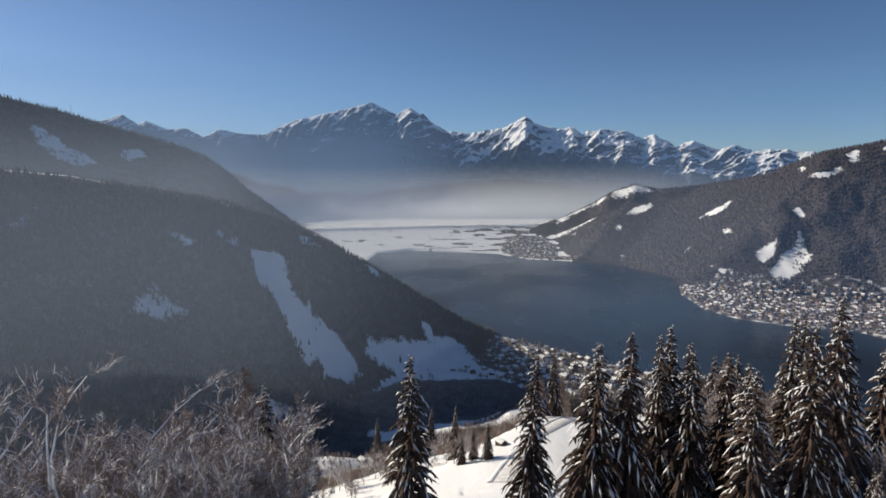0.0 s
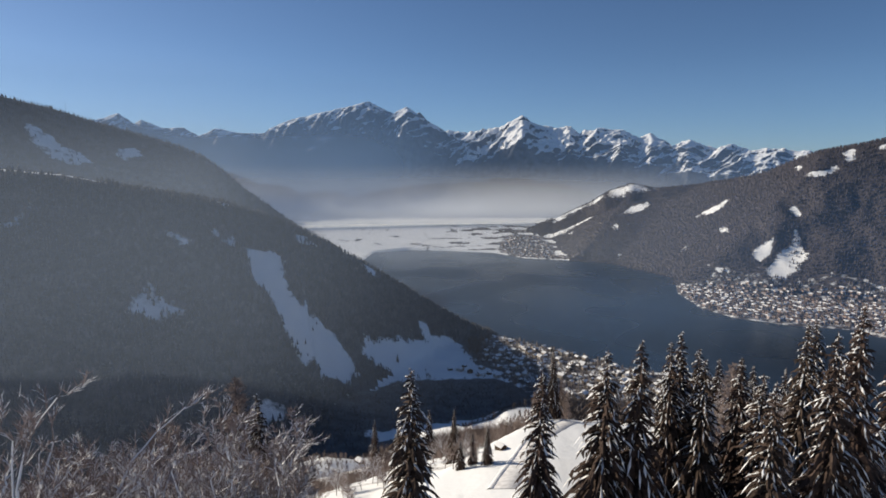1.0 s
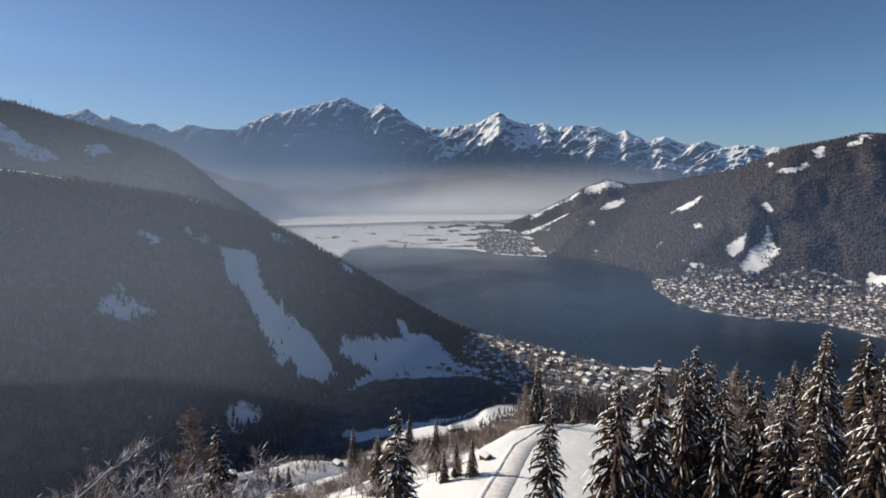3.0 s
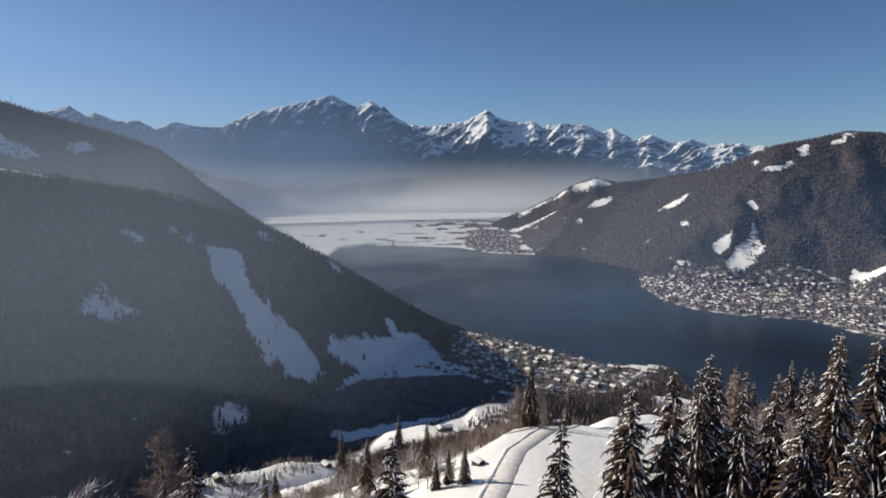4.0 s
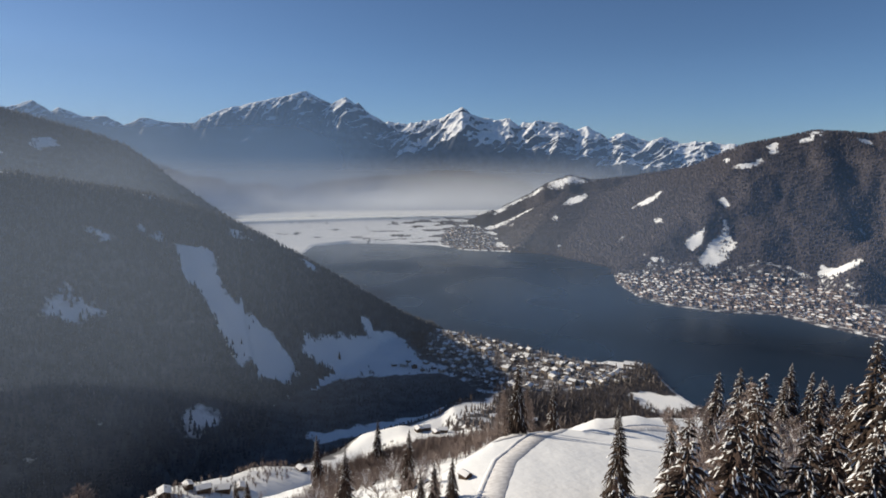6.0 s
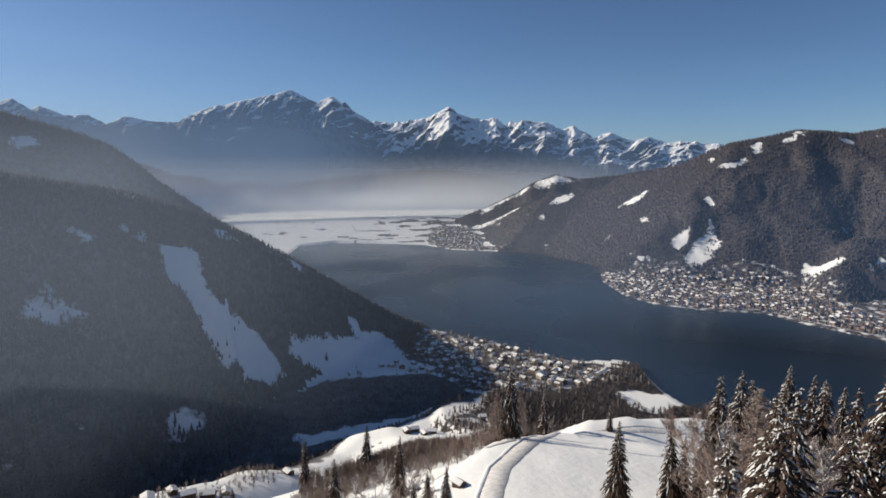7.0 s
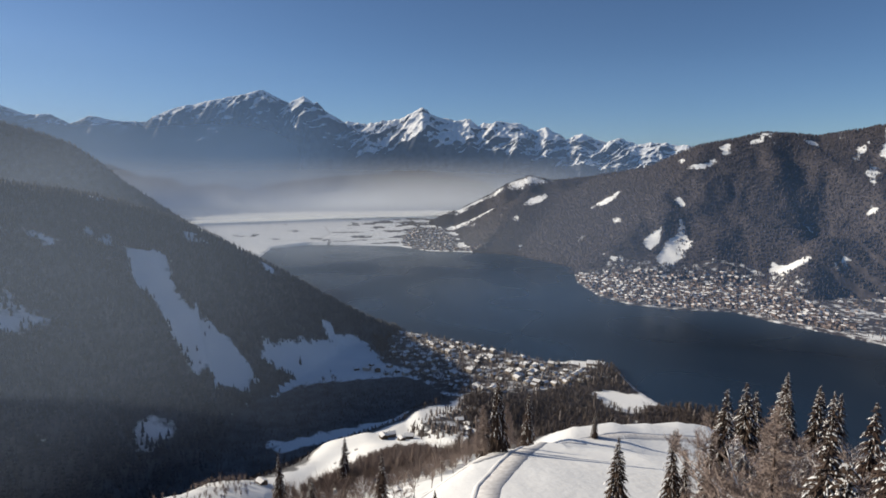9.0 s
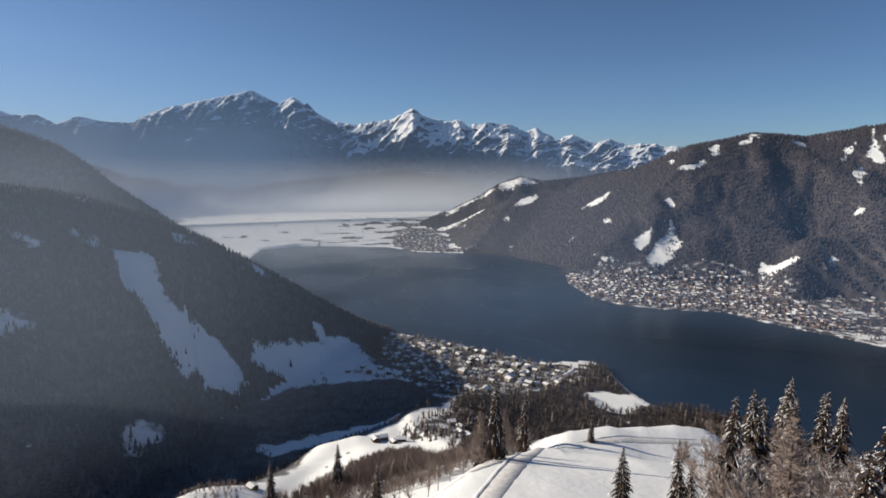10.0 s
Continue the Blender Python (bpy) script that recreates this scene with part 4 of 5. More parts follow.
# Spruces that stand out: place in plan and height of the top above the lake.
SPRUCES = [(-3, 49.5, 394.5), (8.4, 56.5, 392), (17, 65, 391), (21.2, 66, 392), (26.9, 71, 390), (29, 73, 390.5), (29.4, 69, 388.5), (30.4, 56, 391), (37.7, 58, 395), (41.4, 61.4, 397),
           (37.6, 76.3, 386.5), (36.5, 86.5, 384.5), (31, 79, 386), (50, 84, 389), (39, 72, 386), (49.4, 150, 352.5), (61.5, 149.6, 353.5), (65.5, 140, 365.5), (105.5, 172, 355)]
SPRUCES_BEHIND = [(94, 170, 350), (112, 180, 350), (120, 176, 348), (128, 178, 346), (80, 123, 369), (63, 139, 358), (66, 152, 347), (105, 282, 297.5), (40, 207, 347), (47, 251, 316), (76, 288, 306),
                  (-21, 70, 384.3), (12, 153, 343), (8.5, 157, 340), (5, 154, 339), (-14, 186, 329), (4, 196, 330), (-72, 296, 262), (-66, 293, 263), (-33, 289, 286), (-6, 279, 296), (100, 168, 347), (134, 190, 341), (74.5, 145.6, 364), (79, 149, 361), (88, 150, 360), (91, 147, 362), (96, 160, 355), (88, 139, 364), (-41, 36, 388), (70, 100, 384), (60, 95, 386), (88, 115, 378)]
kinds_spruce = [(spruce(20, 3.7, 11, 0.66), 20), (spruce(21, 3.4, 12, 0.62), 21), (spruce(20, 4.2, 13, 0.66), 20), (spruce(19, 3.5, 14, 0.5), 19), (spruce(22, 4.2, 15, 0.68), 22), (spruce(20, 3.3, 16, 0.55), 20)]
stand(kinds_spruce, SPRUCES + SPRUCES_BEHIND, 5)


def fill_spots(ring, step, seed, low, high, clear=3.2):
    """Jittered places inside an outline, away from the named spruces, with sizes."""
    rng = random.Random(seed)
    xs, ys = [p[0] for p in ring], [p[1] for p in ring]
    taken = [(x, y) for x, y, _ in SPRUCES + SPRUCES_BEHIND]
    spots = []
    y = min(ys)
    while y < max(ys):
        x = min(xs)
        while x < max(xs):
            px, py = x + rng.uniform(-0.4, 0.4) * step, y + rng.uniform(-0.4, 0.4) * step
            if inside(np.array([px]), np.array([py]), ring)[0] > 0 and all(math.hypot(px - a, py - b) > clear for a, b in taken):
                spots.append((px, py, rng.uniform(low, high)))
            x += step
        y += step
    return spots


def more(kinds, spots, seed):
    """Further copies of trees that already stand, at (x, y, size)."""
    rng = random.Random(seed)
    for x, y, size in spots:
        thing, tall = rng.choice(kinds)
        s = size / tall
        w = s * rng.uniform(0.88, 1.15)
        copy_thing(thing, Matrix.LocRotScale((x, y, ground_at(x, y)), Euler((radians(rng.uniform(-2, 2)), radians(rng.uniform(-2, 2)), rng.uniform(0, 6.28))), (w, w, s)) @ Matrix.Diagonal((*(1 / q for q in thing.scale), 1)))


more(kinds_spruce, fill_spots(SPRUCE_STAND, 5.3, 21, 12, 19), 22)
more(kinds_spruce, fill_spots(BUSH_STAND, 16, 23, 9, 14), 24)
kinds_bare = [(bare_tree(14, 0.7, 31, TWIGS), 14), (bare_tree(15, 0.6, 32, TWIGS), 15), (bare_tree(13, 0.8, 33, TWIGS), 13), (bare_tree(15, 0.55, 34, TWIGS), 15)]
kinds_low = [(bare_tree(11, 0.5, 37, TWIGS, depth=4, thick=0.009), 11), (bare_tree(11, 0.6, 38, LARCH, depth=4, thick=0.008), 11), (bare_tree(10, 0.75, 39, TWIGS, depth=4, thick=0.009), 10), (bare_tree(12, 0.45, 40, LARCH, depth=4, thick=0.008), 12)]
stand(kinds_low, [(78, 112, 11), (90, 120, 11), (84, 116, 9), (96, 128, 11)], 56, False)
stand(kinds_bare, [(-16.2, 42, 395.5), (-24.5, 36, 399), (-22, 50, 389), (-29.5, 37.5, 400.5)], 35)


def even_tops(spots):
    """Trees of one stand, whose tops make an even canopy that falls with the hill; the last number of each spot varies it."""
    return [(x, y, min(max(410 - 0.385 * math.hypot(x, y) + v - ground_at(x, y), 6), 24)) for x, y, v in spots]


more(kinds_bare, even_tops(fill_spots(LEFT_STAND, 4.4, 36, -4.5, 0.5, 2.0)), 37)
more(kinds_low, even_tops(fill_spots(LEFT_STAND, 4.0, 41, -7, -0.5, 2.0)), 42)
canopy = [(x, y, 410 - 0.43 * math.hypot(x + 6, y - 47) - ground_at(x, y) + s) for x, y, s in fill_spots(BUSH_STAND, 4.7, 38, -5, 1.5, 2.0)]
# bare trees in rows along the lane and round the sheds
LANE_TREES = [(-34, 190), (-30, 186), (-26, 185), (-21, 186), (-17, 180), (-13, 178), (-11, 190), (-3, 203), (2, 200), (8, 206), (14, 204), (20, 210), (26, 206), (-16, 194), (-22, 196), (-27, 203), (-38, 206), (-43, 196),
              (-9, 205), (32, 214), (0, 216), (22, 222), (34, 226), (-74, 293), (-68, 289), (-80, 306), (-84, 298), (-62, 300), (-92, 306), (3, 156), (6, 158), (9, 152), (-35, 194), (-31, 180), (-26, 167), (-38, 175), (-40, 166), (-23, 190), (-18, 179), (-5, 184), (1, 166), (7, 171), (-34, 184), (-28, 172)]
_tree_size = random.Random(47)
more(kinds_low, [(x, y, _tree_size.uniform(6, 11)) for x, y in LANE_TREES], 48)
more(kinds_low, [(x, y, min(s, 24)) for x, y, s in canopy if s > 3.5], 39)
thicket = [round_tree(random.Random(k), 46, 0.62) for k in range(6)]
under = scatter((-62, 24, -10, 70), 1.5, 83, lambda x, y, z, p: np.clip(inside(x, y, LEFT_STAND) / 4 + 0.3, 0, 0.9))
plant("thicket", under, np.random.default_rng(84).uniform(4.5, 9.5, len(under)), thicket, TWIGS, "dense frosted undergrowth among the bare trees", 85, 1.25)
under = scatter((50, 100, 138, 180), 1.9, 86, lambda x, y, z, p: np.clip(inside(x, y, BUSH_STAND) / 5 + 0.2, 0, 0.85))
plant("thicket", under, np.random.default_rng(87).uniform(6, 13, len(under)), thicket, TWIGS, "dense frosted young trees below the meadow", 88, 1.1)
gully = scatter((-80, 185, 75, 670), 2.4, 44, lambda x, y, z, p: np.clip(np.maximum(inside(x, y, GULLY), inside(x, y, BENCH_EDGE)) / 12 + fbm(x, y, 40, 3, 9) * 2 + 0.35, 0, 0.75))
plant("thicket", gully, np.random.default_rng(45).uniform(4.5, 10, len(gully)), thicket, BRUSH, "leafless brown shrubs and young trees along the gully", 46)
HOUSE_BRUSH = [(-215, 380), (-150, 430), (-105, 495), (-62, 560), (-95, 595), (-160, 530), (-235, 440)]
garden = scatter((-240, 375, -60, 600), 4.0, 77, lambda x, y, z, p: np.clip(inside(x, y, HOUSE_BRUSH) / 12 + 0.1, 0, 1) * np.clip(fbm(x, y, 45, 3, 35) * 3 + 0.15, 0.02, 0.6))
plant("thicket", garden, np.random.default_rng(78).uniform(4, 9, len(garden)), thicket, BRUSH, "leafless brown shrubs round the bench houses", 79)
slope = scatter((-115, 235, 85, 615), 3.4, 74, lambda x, y, z, p: np.clip(inside(x, y, SLOPE_WOODS) / 10 + 0.1, 0, 1) * np.clip(fbm(x, y, 50, 3, 29) * 3 + 0.75, 0.08, 0.9))
plant("bare_wood", slope, np.random.default_rng(75).uniform(6, 13, len(slope)), thicket, BRUSH, "leafless brown trees on the slope below the meadow", 76)
kinds_larch = [(larch(18, 51), 18), (larch(17, 52), 17)]
stand(kinds_larch, [(-22.7, 67, 387.5), (58, 118, 372)], 53)
more(kinds_larch, [(52, 92, 19), (47, 80, 19), (72, 120, 18), (78, 128, 17), (86, 138, 17), (95, 140, 17), (104, 150, 16), (88, 152, 15), (-27, 74, 15), (66, 128, 15), (36, 209, 17), (44, 212, 16), (33, 205, 12), (48, 222, 13)], 54)
# ---- houses ----
def wall_material(name, colours, scale=0.8):
    m, n, k, b = material(name, 0.85, 0.2)
    o = n.new("ShaderNodeObjectInfo")
    tone = ramp(n, k, o.outputs["Random"], [(i / max(1, len(colours) - 1), c) for i, c in enumerate(colours)])
    dirt = ramp(n, k, noise_node(n, k, scale, 6), [(0.3, (0.72, 0.7, 0.68)), (0.7, (1, 1, 1))])
    mul = n.new("ShaderNodeMix")
    mul.data_type, mul.blend_type = "RGBA", "MULTIPLY"
    mul.inputs[0].default_value = 1.0
    k.new(tone, mul.inputs[6]), k.new(dirt, mul.inputs[7])
    k.new(mul.outputs[2], b.inputs["Base Color"])
    return m


def plank_material():
    m, n, k, b = material("weathered_planks", 0.85, 0.2)
    w = n.new("ShaderNodeTexWave")
    w.inputs["Scale"].default_value, w.inputs["Distortion"].default_value = 2.2, 1.5
    c = n.new("ShaderNodeTexCoord")
    k.new(c.outputs["Object"], w.inputs["Vector"])
    k.new(ramp(n, k, w.outputs["Fac"], [(0.2, (0.06, 0.04, 0.028)), (0.8, (0.16, 0.11, 0.075))]), b.inputs["Base Color"])
    return m


PLASTER = wall_material("painted_plaster", [(0.46, 0.4, 0.34), (0.56, 0.52, 0.47), (0.2, 0.15, 0.11), (0.5, 0.45, 0.38), (0.14, 0.1, 0.08)])
PLANKS = plank_material()
ROOFING = wall_material("dark_roofing", [(0.06, 0.05, 0.045), (0.12, 0.08, 0.06)])
PANE, _pn, _pk, _pb = material("window_glass", 0.08, 0.6)
_pb.inputs["Base Color"].default_value = (0.03, 0.04, 0.05, 1)


def prism(name, mat, half, lo, eave, ridge, long):
    """A gabled body: half width, floor, eaves, ridge, half length (ridge along y)."""
    v = []
    for y in (-long, long):
        v += [(-half, y, lo), (half, y, lo), (half, y, eave), (0, y, ridge), (-half, y, eave)]
    f = [(0, 1, 2, 3, 4), (9, 8, 7, 6, 5), (0, 5, 6, 1), (1, 6, 7, 2), (4, 9, 5, 0), (2, 7, 8, 3), (3, 8, 9, 4)]
    return mesh_of(name, mat, v, f)


def gable_slab(name, mat, half, eave, ridge, long, lo, hi, wave=0.0, seed=0):
    """Two roof slabs between the heights lo and hi above the rafters, with rounded uneven edges when it is snow."""
    rng = random.Random(seed)
    v, f = [], []
    rows = 5
    for k in range(rows):
        y = -long + 2 * long * k / (rows - 1)
        edge = 0.0 if 0 < k < rows - 1 else wave
        for x, z in ((-half, eave), (-half * 0.5, (eave + ridge) / 2), (0, ridge), (half * 0.5, (eave + ridge) / 2), (half, eave)):
            v.append((x, y, z + hi * (1 - edge) * (1 - wave * (abs(x) == half)) + rng.uniform(-1, 1) * wave * 0.25 * hi))
        for x, z in ((-half, eave), (0, ridge), (half, eave)):
            v.append((x, y, z + lo))
    for k in range(rows - 1):
        a, b = 8 * k, 8 * (k + 1)
        f += [(a + i, a + i + 1, b + i + 1, b + i) for i in range(4)]
        f += [(a + 5, b + 5, b + 6, a + 6), (a + 6, b + 6, b + 7, a + 7), (a, b, b + 5, a + 5), (a + 4, a + 7, b + 7, b + 4)]
    for a in (0, 8 * (rows - 1)):
        f += [(a, a + 5, a + 6, a + 2, a + 1), (a + 2, a + 6, a + 7, a + 4, a + 3)]
    return mesh_of(name, mat, v, f)


def house(name, wide, long, eave, rise, walls, seed, detail=0, label="", category="house", group=""):
    """A gabled Alpine house: wall, roof with a snow cover, chimney; near ones with windows, a door and a balcony."""
    thing = new(name)
    half, hl = wide / 2, long / 2
    part("wall", prism("wall", walls, half, -1.5, eave, eave + rise, hl), thing)
    over = 0.9 if wide > 5 else 0.45
    drop = rise * over / half
    roof = part("roof", gable_slab("roof", ROOFING, half + over, eave - drop, eave + rise, hl + over, 0.02, 0.18), thing)
    part("snow_cover", gable_slab("snow_cover", SNOW, half + over - 0.12, eave - drop + 0.02, eave + rise, hl + over - 0.1, 0.19, 0.52, 0.25, seed), roof, "thick rounded snow on the roof")
    if wide > 5:
        cx, cy = half * 0.35, hl * 0.3
        top = eave + rise + 0.9
        chimney = part("chimney", box_mesh("chimney", PLASTER, (cx - 0.35, cy - 0.35, eave + rise * 0.4), (cx + 0.35, cy + 0.35, top)), thing)
        part("snow_cap", box_mesh("snow_cap", SNOW, (cx - 0.42, cy - 0.42, top), (cx + 0.42, cy + 0.42, top + 0.3), 0.1), chimney)
    if detail:
        rng = random.Random(seed)
        floors = max(1, int(eave // 2.7))
        for end, y in ((-1, -hl), (1, hl)):
            for fl in range(floors + 1):
                z = 0.9 + 2.7 * fl
                cols = int(wide // 2.8) if fl < floors else 1
                for c in range(cols):
                    x = (c - (cols - 1) / 2) * 2.6
                    w = part("window", box_mesh("window", PANE, (x - 0.5, y - 0.04, z), (x + 0.5, y + 0.04, z + 1.25)), thing, "dark glazed window")
                    part("window_frame", box_mesh("window_frame", PLANKS, (x - 0.62, y - 0.07, z - 0.14), (x + 0.62, y + 0.07, z - 0.02)), w)
        for side, x in ((-1, -half), (1, half)):
            for fl in range(floors):
                for c in range(int(long // 3.4)):
                    y = (c - (int(long // 3.4) - 1) / 2) * 3.1
                    part("window", box_mesh("window", PANE, (x - 0.04, y - 0.5, 0.9 + 2.7 * fl), (x + 0.04, y + 0.5, 2.15 + 2.7 * fl)), thing, "dark glazed window")
        part("door", box_mesh("door", PLANKS, (half - 0.02, -hl * 0.72, -0.1), (half + 0.06, -hl * 0.72 + 1.0, 2.0)), thing, "brown wooden door")
        if floors > 1:
            balcony = part("balcony", box_mesh("balcony", PLANKS, (-half * 0.85, -hl - 1.1, 2.55), (half * 0.85, -hl, 2.7)), thing, "brown wooden balcony")
            part("railing", box_mesh("railing", PLANKS, (-half * 0.85, -hl - 1.1, 2.7), (half * 0.85, -hl - 1.02, 3.55)), balcony)
    return tagged(thing, label, category, group)


def settle(kinds, spots, seed, low=0.6, high=0.92):
    """Copies of houses at (x, y, turn in degrees); the first of each kind stands itself."""
    rng = random.Random(seed)
    for n, (x, y, a) in enumerate(spots):
        size = rng.uniform(low, high)
        m = Matrix.LocRotScale((x, y, ground_at(x, y)), Euler((0, 0, radians(a))), (size, size, size * rng.uniform(0.9, 1.1)))
        if n < len(kinds):
            kinds[n].matrix_basis = m
        else:
            thing = rng.choice(kinds)
            copy_thing(thing, m @ Matrix.Diagonal((*(1 / s for s in thing.scale), 1)))


def grid_spots(ring, step, seed, keep=0.8, turn=0):
    rng = random.Random(seed)
    xs, ys = [p[0] for p in ring], [p[1] for p in ring]
    gx, gy = np.meshgrid(np.arange(min(xs), max(xs), step), np.arange(min(ys), max(ys), step * 0.85))
    px = (gx + np.array([[rng.uniform(-0.33, 0.33) for _ in r] for r in gx]) * step).ravel()
    py = (gy + np.array([[rng.uniform(-0.33, 0.33) for _ in r] for r in gx]) * step).ravel()
    ok = (inside(px, py, ring) > 2) & (inside(px, py, LAKE) < -9)
    ok &= heights(px, py)[0] < 42
    return [(float(x), float(y), turn + rng.choice((0, 90)) + rng.uniform(-18, 18)) for x, y in zip(px[ok], py[ok]) if rng.random() < keep]


VILLAGE_LABEL = "cream-walled village house with a thick snowy gable roof"
village = [house("village_house", 11, 13, 5.6, 2.4, PLASTER, 1, label=VILLAGE_LABEL, group="village houses by the lake"),
           house("village_house", 13, 15, 7.5, 2.8, PLASTER, 2, label=VILLAGE_LABEL, group="village houses by the lake"),
           house("village_house", 10, 12, 5.0, 2.3, PLANKS, 3, label="dark timber village house with a snowy gable roof", group="village houses by the lake")]
settle(village, grid_spots(VILLAGE, 16, 61, 0.33, 35) + [(x, y, 20 * n) for n, (x, y) in enumerate([(60, 1170), (75, 1150), (85, 1190), (40, 1180), (98, 1160), (20, 1185), (112, 1140), (50, 1205)])], 62)
village.append(house("boat_hall", 30, 46, 5.5, 2.0, PLASTER, 4, label="long pale hall with a flat snowy roof by the shore", category="hall"))
settle(village[-1:], [(497, 1138, 60)], 63)

CHALET_LABEL = "wooden chalet with a snowy gable roof on the bench"
chalets = [house("chalet", 10, 12, 5.4, 2.2, PLANKS, 5, 1, CHALET_LABEL, "chalet", "chalets on the bench"), house("chalet", 11, 13, 5.6, 2.4, PLASTER, 6, 1, "plastered chalet with a snowy gable roof on the bench", "chalet", "chalets on the bench")]
BENCH_CHALETS = [(37, 677, 15), (46, 684, 100), (56, 664, 20), (65, 672, 80), (-153, 475, 30), (-140, 470, 110), (-166, 462, 20), (-128, 478, 95), (-118, 490, 15), (-81, 571, 40),
                 (120, 714, 30), (108, 706, 110), (130, 735, 25), (142, 752, 100), (126, 722, 80), (96, 700, 15), (150, 776, 80), (160, 800, 15), (157, 844, 90), (167, 830, 40),
                 (199, 877, 10), (210, 892, 70), (225, 905, 15), (224, 872, 80), (170, 793, 20), (185, 850, 95), (112, 740, 20), (138, 806, 85), (190, 925, 20)]
settle(chalets, BENCH_CHALETS, 64, 0.62, 0.88)
hut = house("hay_hut", 4.6, 5.6, 2.4, 1.3, PLANKS, 7, 0, "small dark plank hay hut with a snowy roof", "hut", "hay huts on the meadow")
settle([hut], [(17, 167, 35), (-7, 185, 60), (9, 196, 20), (-9, 254, 60), (12, 236, 15), (-16, 632, 20), (-2, 645, 80), (6, 648, 30)], 65, 0.42, 0.58)


def joined_houses(name, spots, seed, label):
    """A far town as one mesh: walls and snowy gable roofs."""
    rng = np.random.default_rng(seed)
    p = np.array(spots)
    n = len(p)
    w, l, e, r = rng.uniform(2.6, 4.6, n), rng.uniform(3.4, 6.4, n), rng.uniform(3.2, 7.5, n), rng.uniform(1.2, 2.2, n)
    z, _ = heights(p[:, 0], p[:, 1])
    c, s = np.cos(np.radians(p[:, 2])), np.sin(np.radians(p[:, 2]))
    shape = []
    for y in (-1, 1):
        shape += [(-1, y, 0, 0), (1, y, 0, 0), (1, y, 1, 0), (0, y, 1, 1), (-1, y, 1, 0)]
    for y in (-1.12, 1.12):
        shape += [(-1.18, y, 1.0, -0.1), (0, y, 1.03, 1.05), (1.18, y, 1.0, -0.1)]
    for y in (-1.1, 1.1):
        shape += [(-1.16, y, 1.0, 0.18), (0, y, 1.03, 1.32), (1.16, y, 1.0, 0.18)]
    shape = np.array(shape)
    lx, ly = shape[None, :, 0] * w[:, None], shape[None, :, 1] * l[:, None]
    lz = shape[None, :, 2] * e[:, None] + shape[None, :, 3] * r[:, None] + z[:, None] - 0.5 * (shape[None, :, 2] == 0)
    v = np.stack([lx * c[:, None] - ly * s[:, None] + p[:, 0:1], lx * s[:, None] + ly * c[:, None] + p[:, 1:2], lz], -1).reshape(-1, 3)
    wall = [(0, 1, 2, 4), (4, 2, 3, 3), (5, 9, 7, 6), (9, 8, 7, 7), (0, 5, 6, 1), (1, 6, 7, 2), (4, 9, 5, 0)]
    top = [(16, 17, 20, 19), (17, 18, 21, 20), (16, 19, 13, 10), (18, 12, 15, 21), (16, 10, 11, 17), (17, 11, 12, 18), (19, 20, 14, 13), (20, 21, 15, 14)]
    f = []
    for q in wall + top:
        f += [(q[0], q[1], q[2])] + ([(q[0], q[2], q[3])] if q[3] != q[2] else [])
    kinds = [0] * (sum(2 if q[3] != q[2] else 1 for q in wall)) + [1] * (2 * len(top))
    faces = (np.array(f)[None] + (np.arange(n) * len(shape))[:, None, None]).reshape(-1, 3)
    me = plain_mesh(name, v, faces, TOWN_WALL, False)
    me.materials.append(SNOW)
    me.materials.append(ROOFING)
    index = np.tile(np.array(kinds, np.int32), (n, 1))
    index[rng.uniform(0, 1, n) < 0.56] *= 2
    me.polygons.foreach_set("material_index", index.ravel())
    tagged(new(name, me), label, "town", kind="stuff")


def town_wall():
    m, n, k, b = material("town_walls", 0.85, 0.2)
    g = n.new("ShaderNodeNewGeometry")
    k.new(ramp(n, k, g.outputs["Random Per Island"], [(0.0, (0.3, 0.23, 0.2)), (0.35, (0.44, 0.37, 0.34)), (0.6, (0.12, 0.085, 0.07)), (1.0, (0.34, 0.26, 0.22))]), b.inputs["Base Color"])
    return m


TOWN_WALL = town_wall()
joined_houses("town", grid_spots(TOWN, 16, 66, 0.8, 25), 67, "dense lakeside town with snowy roofs")
joined_houses("hamlet", grid_spots(OUTSKIRTS, 30, 70, 0.3, 40), 73, "scattered snowy houses on the fields by the lake")
joined_houses("far_village", grid_spots(FAR_TOWN, 22, 68, 0.7, 10), 69, "far lakeside settlement with snowy roofs")


# ---- tracks on the meadow ----
def ribbon(name, mat, line, width, lift, label, category, side=0.0):
    """A strip laid on the ground along a line."""
    pts = [Vector((x, y, 0)) for x, y in line]
    fine = []
    for a, b in zip(pts, pts[1:]):
        k = max(2, int((b - a).length / 4))
        fine += [a.lerp(b, i / k) for i in range(k)]
    fine.append(pts[-1])
    v, f = [], []
    for i, p in enumerate(fine):
        d = (fine[min(i + 1, len(fine) - 1)] - fine[max(i - 1, 0)]).normalized()
        e = Vector((-d.y, d.x, 0))
        for q in (-0.5, -0.42, 0, 0.42, 0.5):
            o = p + e * (q * width + side)
            v.append((o.x, o.y, ground_at(o.x, o.y) + (lift if abs(q) < 0.5 else -0.3)))
        if i:
            a = 5 * i
            f += [(a - 5 + j, a - 4 + j, a + 1 + j, a + j) for j in range(4)]
    return tagged(new(name, mesh_of(name, mat, v, f, True)), label, category, kind="structure")


def track_material():
    m, n, k, b = material("packed_snow_track", 0.7, 0.25)
    k.new(ramp(n, k, noise_node(n, k, 0.7, 6), [(0.35, (0.52, 0.51, 0.51)), (0.65, (0.72, 0.71, 0.71))]), b.inputs["Base Color"])
    bumped(n, k, b, noise_node(n, k, 2.0, 4), 0.25, 0.05)
    return m


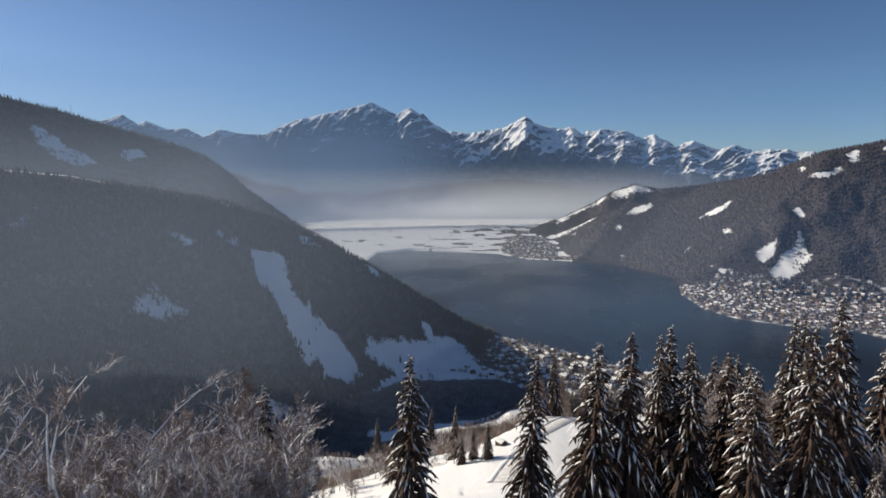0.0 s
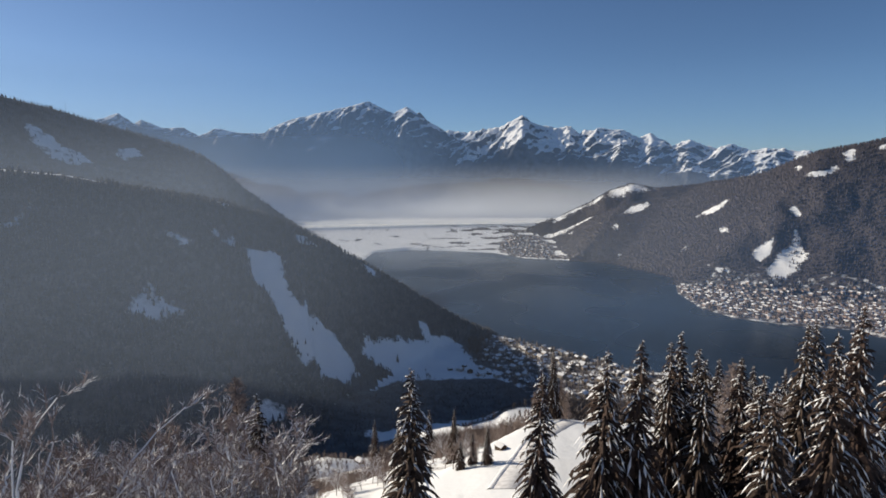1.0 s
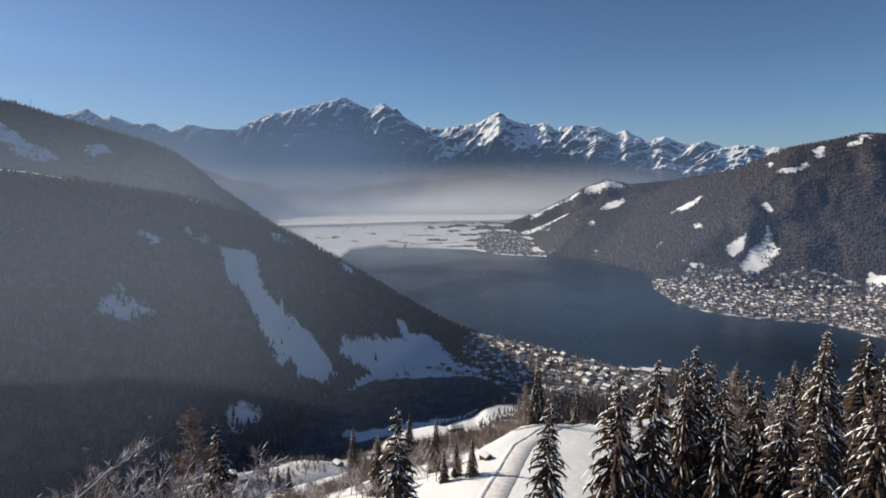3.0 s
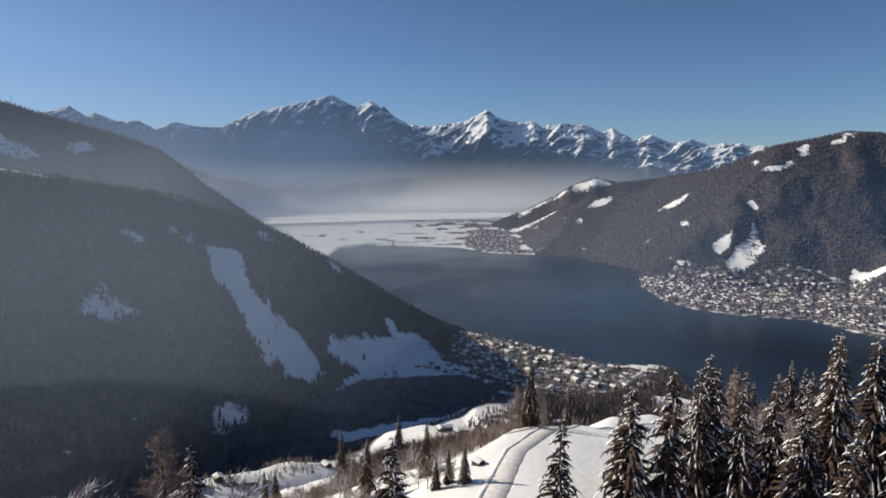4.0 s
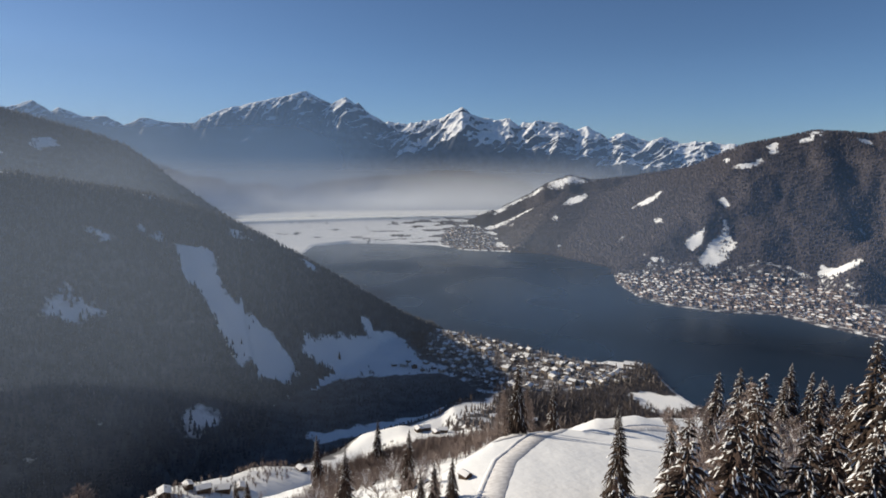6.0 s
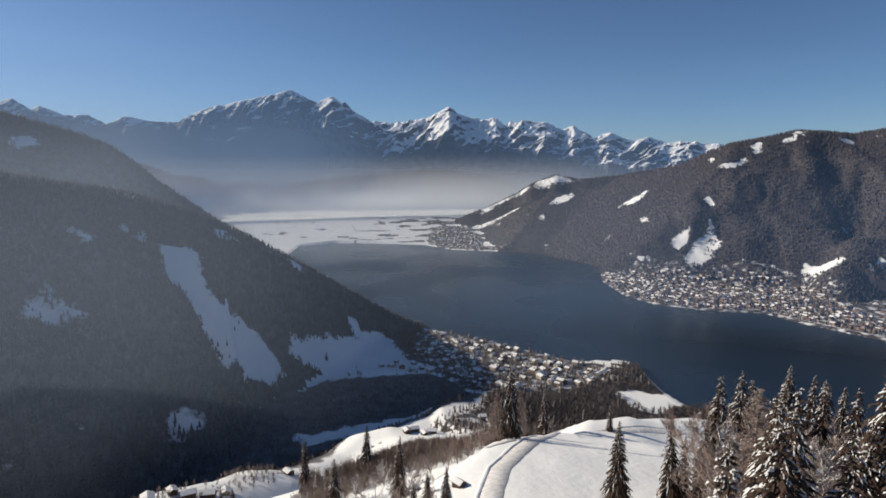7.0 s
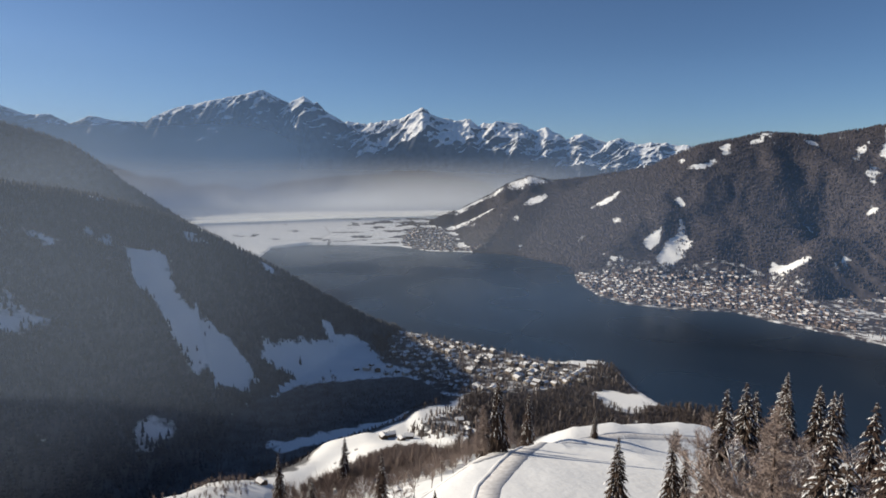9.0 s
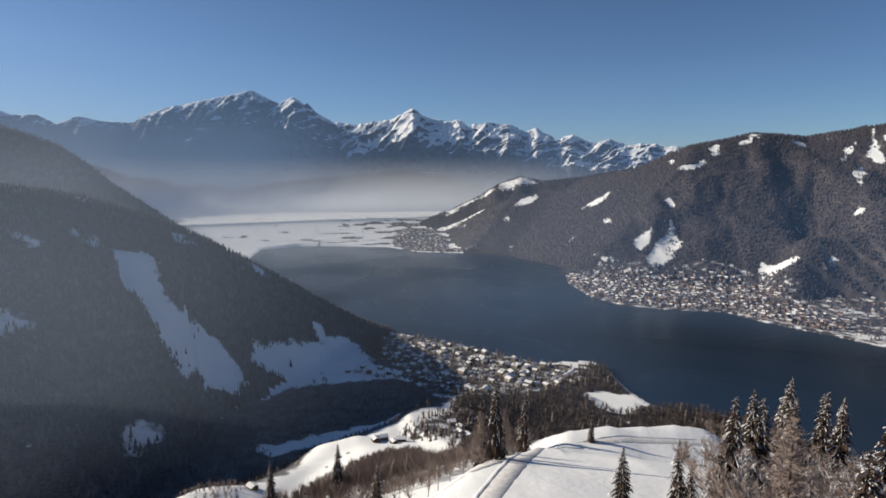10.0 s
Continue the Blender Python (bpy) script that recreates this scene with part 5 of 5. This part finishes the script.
TRACK = track_material()
ribbon("road_1", TRACK, [(14, 130), (24, 160), (29, 174), (36, 186), (43, 197), (50, 212), (63, 238), (84, 268), (100, 279), (125, 283), (160, 282), (200, 278)], 6.0, 0.12,
       "packed snowy farm track across the meadow", "track")
ribbon("road_2", TRACK, [(-60, 196), (-20, 190), (7, 190), (20, 193), (34, 198), (46, 206)], 3.2, 0.12, "narrow snowy lane along the meadow edge", "track")


def snow_bank(line, side, tall):
    """A ridge of cleared snow along one edge of the track."""
    v, f, n = [], [], 0
    rng = random.Random(81)
    for (ax, ay), (bx, by) in zip(line, line[1:]):
        d = Vector((bx - ax, by - ay, 0)).normalized()
        e = Vector((-d.y, d.x, 0))
        k = max(1, int(math.hypot(bx - ax, by - ay) / 1.5))
        for i in range(k):
            h = tall * rng.uniform(0.6, 1.15)
            for across, up in ((-0.9, -0.3), (-0.45, 0.6), (0.0, 1.0), (0.45, 0.6), (0.9, -0.3)):
                x, y = ax + (bx - ax) * i / k + e.x * (side + across), ay + (by - ay) * i / k + e.y * (side + across)
                v.append((x, y, ground_at(x, y) + up * h))
            if n:
                a = 5 * n
                f += [(a - 5 + j, a - 4 + j, a + 1 + j, a + j) for j in range(4)]
            n += 1
    return tagged(new("trim", mesh_of("trim", SNOW, v, f, True)), "rounded bank of cleared snow beside the track", "snow bank", kind="structure")


snow_bank([(14, 130), (24, 160), (29, 174), (36, 186), (43, 197), (50, 212), (63, 238), (84, 268), (100, 279), (125, 283), (160, 282)], 3.4, 0.42)


def power_pole(x, y, tall):
    thing = new("utility_pole")
    z = ground_at(x, y)
    t = Tubes()
    t.tube(Vector((0, 0, -0.5)), Vector((0, 0, tall)), 0.14, 0.09, 7)
    part("pole", t.mesh("pole", BARK), thing)
    part("crossarm", box_mesh("crossarm", PLANKS, (-0.8, -0.06, tall - 0.7), (0.8, 0.06, tall - 0.55)), thing)
    thing.location = (x, y, z)
    return tagged(thing, "thin dark wooden utility pole in the snow", "pole")


power_pole(24, 215, 8)
ribbon("road_3", TRACK, [(161, 1300), (172, 1200), (180, 1143), (190, 1068), (215, 1023)], 7, 0.15, "grey cleared road through the lakeside village", "road")
ribbon("road_4", TRACK, [(-330, 3080), (-100, 3120), (200, 3080), (420, 3060)], 9, 0.2, "grey road across the snowy plain", "road")
ribbon("road_5", TRACK, [(-150, 3060), (-60, 3250), (-90, 3450)], 8, 0.2, "grey road across the snowy plain", "road")
ribbon("road_6", TRACK, [(800, 1700), (850, 1620), (950, 1560), (1075, 1512), (1110, 1395), (1170, 1275), (1225, 1150)], 5, 0.3, "pale shore road between town and lake", "road")


# ---- single firs in the far clearings, and a jetty by the town ----
more(kinds_spruce, [(-88, 1194, 17), (-238, 1032, 12), (-250, 1021, 10), (-238, 1128, 9), (-241, 1107, 9), (1185, 1980, 15), (-30, 1180, 8)], 71)


def jetty(x, y, turn, long):
    """A plank jetty on posts."""
    thing = new("jetty")
    for k in range(int(long / 2.5)):
        part("plank", box_mesh("plank", PLANKS, (-1.2, k * 2.5, 0.7), (1.2, k * 2.5 + 2.4, 0.85)), thing)
        for side in (-1.0, 1.0):
            part("post", box_mesh("post", PLANKS, (side - 0.12, k * 2.5 + 1.1, -2.5), (side + 0.12, k * 2.5 + 1.3, 1.3)), thing)
    part("snow", box_mesh("snow", SNOW, (-1.1, 0.1, 0.854), (1.1, long - 2, 0.98), 0.04), thing, "thin snow on the planks")
    thing.matrix_basis = pose(x, y, 0, 0, 0, turn)
    return tagged(thing, "narrow wooden jetty on posts at the town shore", "jetty")


jetty(797, 1800, 150, 26)


def crest_mast(x, y, tall):
    """A slender lattice mast: three legs, rings and a tip."""
    thing = new("radio_mast")
    for k in range(3):
        a = 2.09 * k
        t = Tubes()
        t.tube(Vector((1.2 * math.cos(a), 1.2 * math.sin(a), -2)), Vector((0.3 * math.cos(a), 0.3 * math.sin(a), tall)), 0.22, 0.14, 5)
        part("leg", t.mesh("leg", PLANKS), thing)
    for k in range(7):
        z, r = tall * (k + 0.5) / 7, 1.2 - 0.9 * (k + 0.5) / 7
        t = Tubes()
        for j in range(3):
            t.tube(Vector((r * math.cos(2.09 * j), r * math.sin(2.09 * j), z)), Vector((r * math.cos(2.09 * (j + 1)), r * math.sin(2.09 * (j + 1)), z + 1.5)), 0.1, 0.1, 4)
        part("brace", t.mesh("brace", PLANKS), thing)
    t = Tubes()
    t.tube(Vector((0, 0, tall - 0.5)), Vector((0, 0, tall + 6)), 0.18, 0.06, 5)
    part("tip", t.mesh("tip", PLANKS), thing)
    thing.location = (x, y, ground_at(x, y))
    return tagged(thing, "slender dark lattice mast on the wooded crest", "mast")


crest_mast(-1298, 2135, 34)
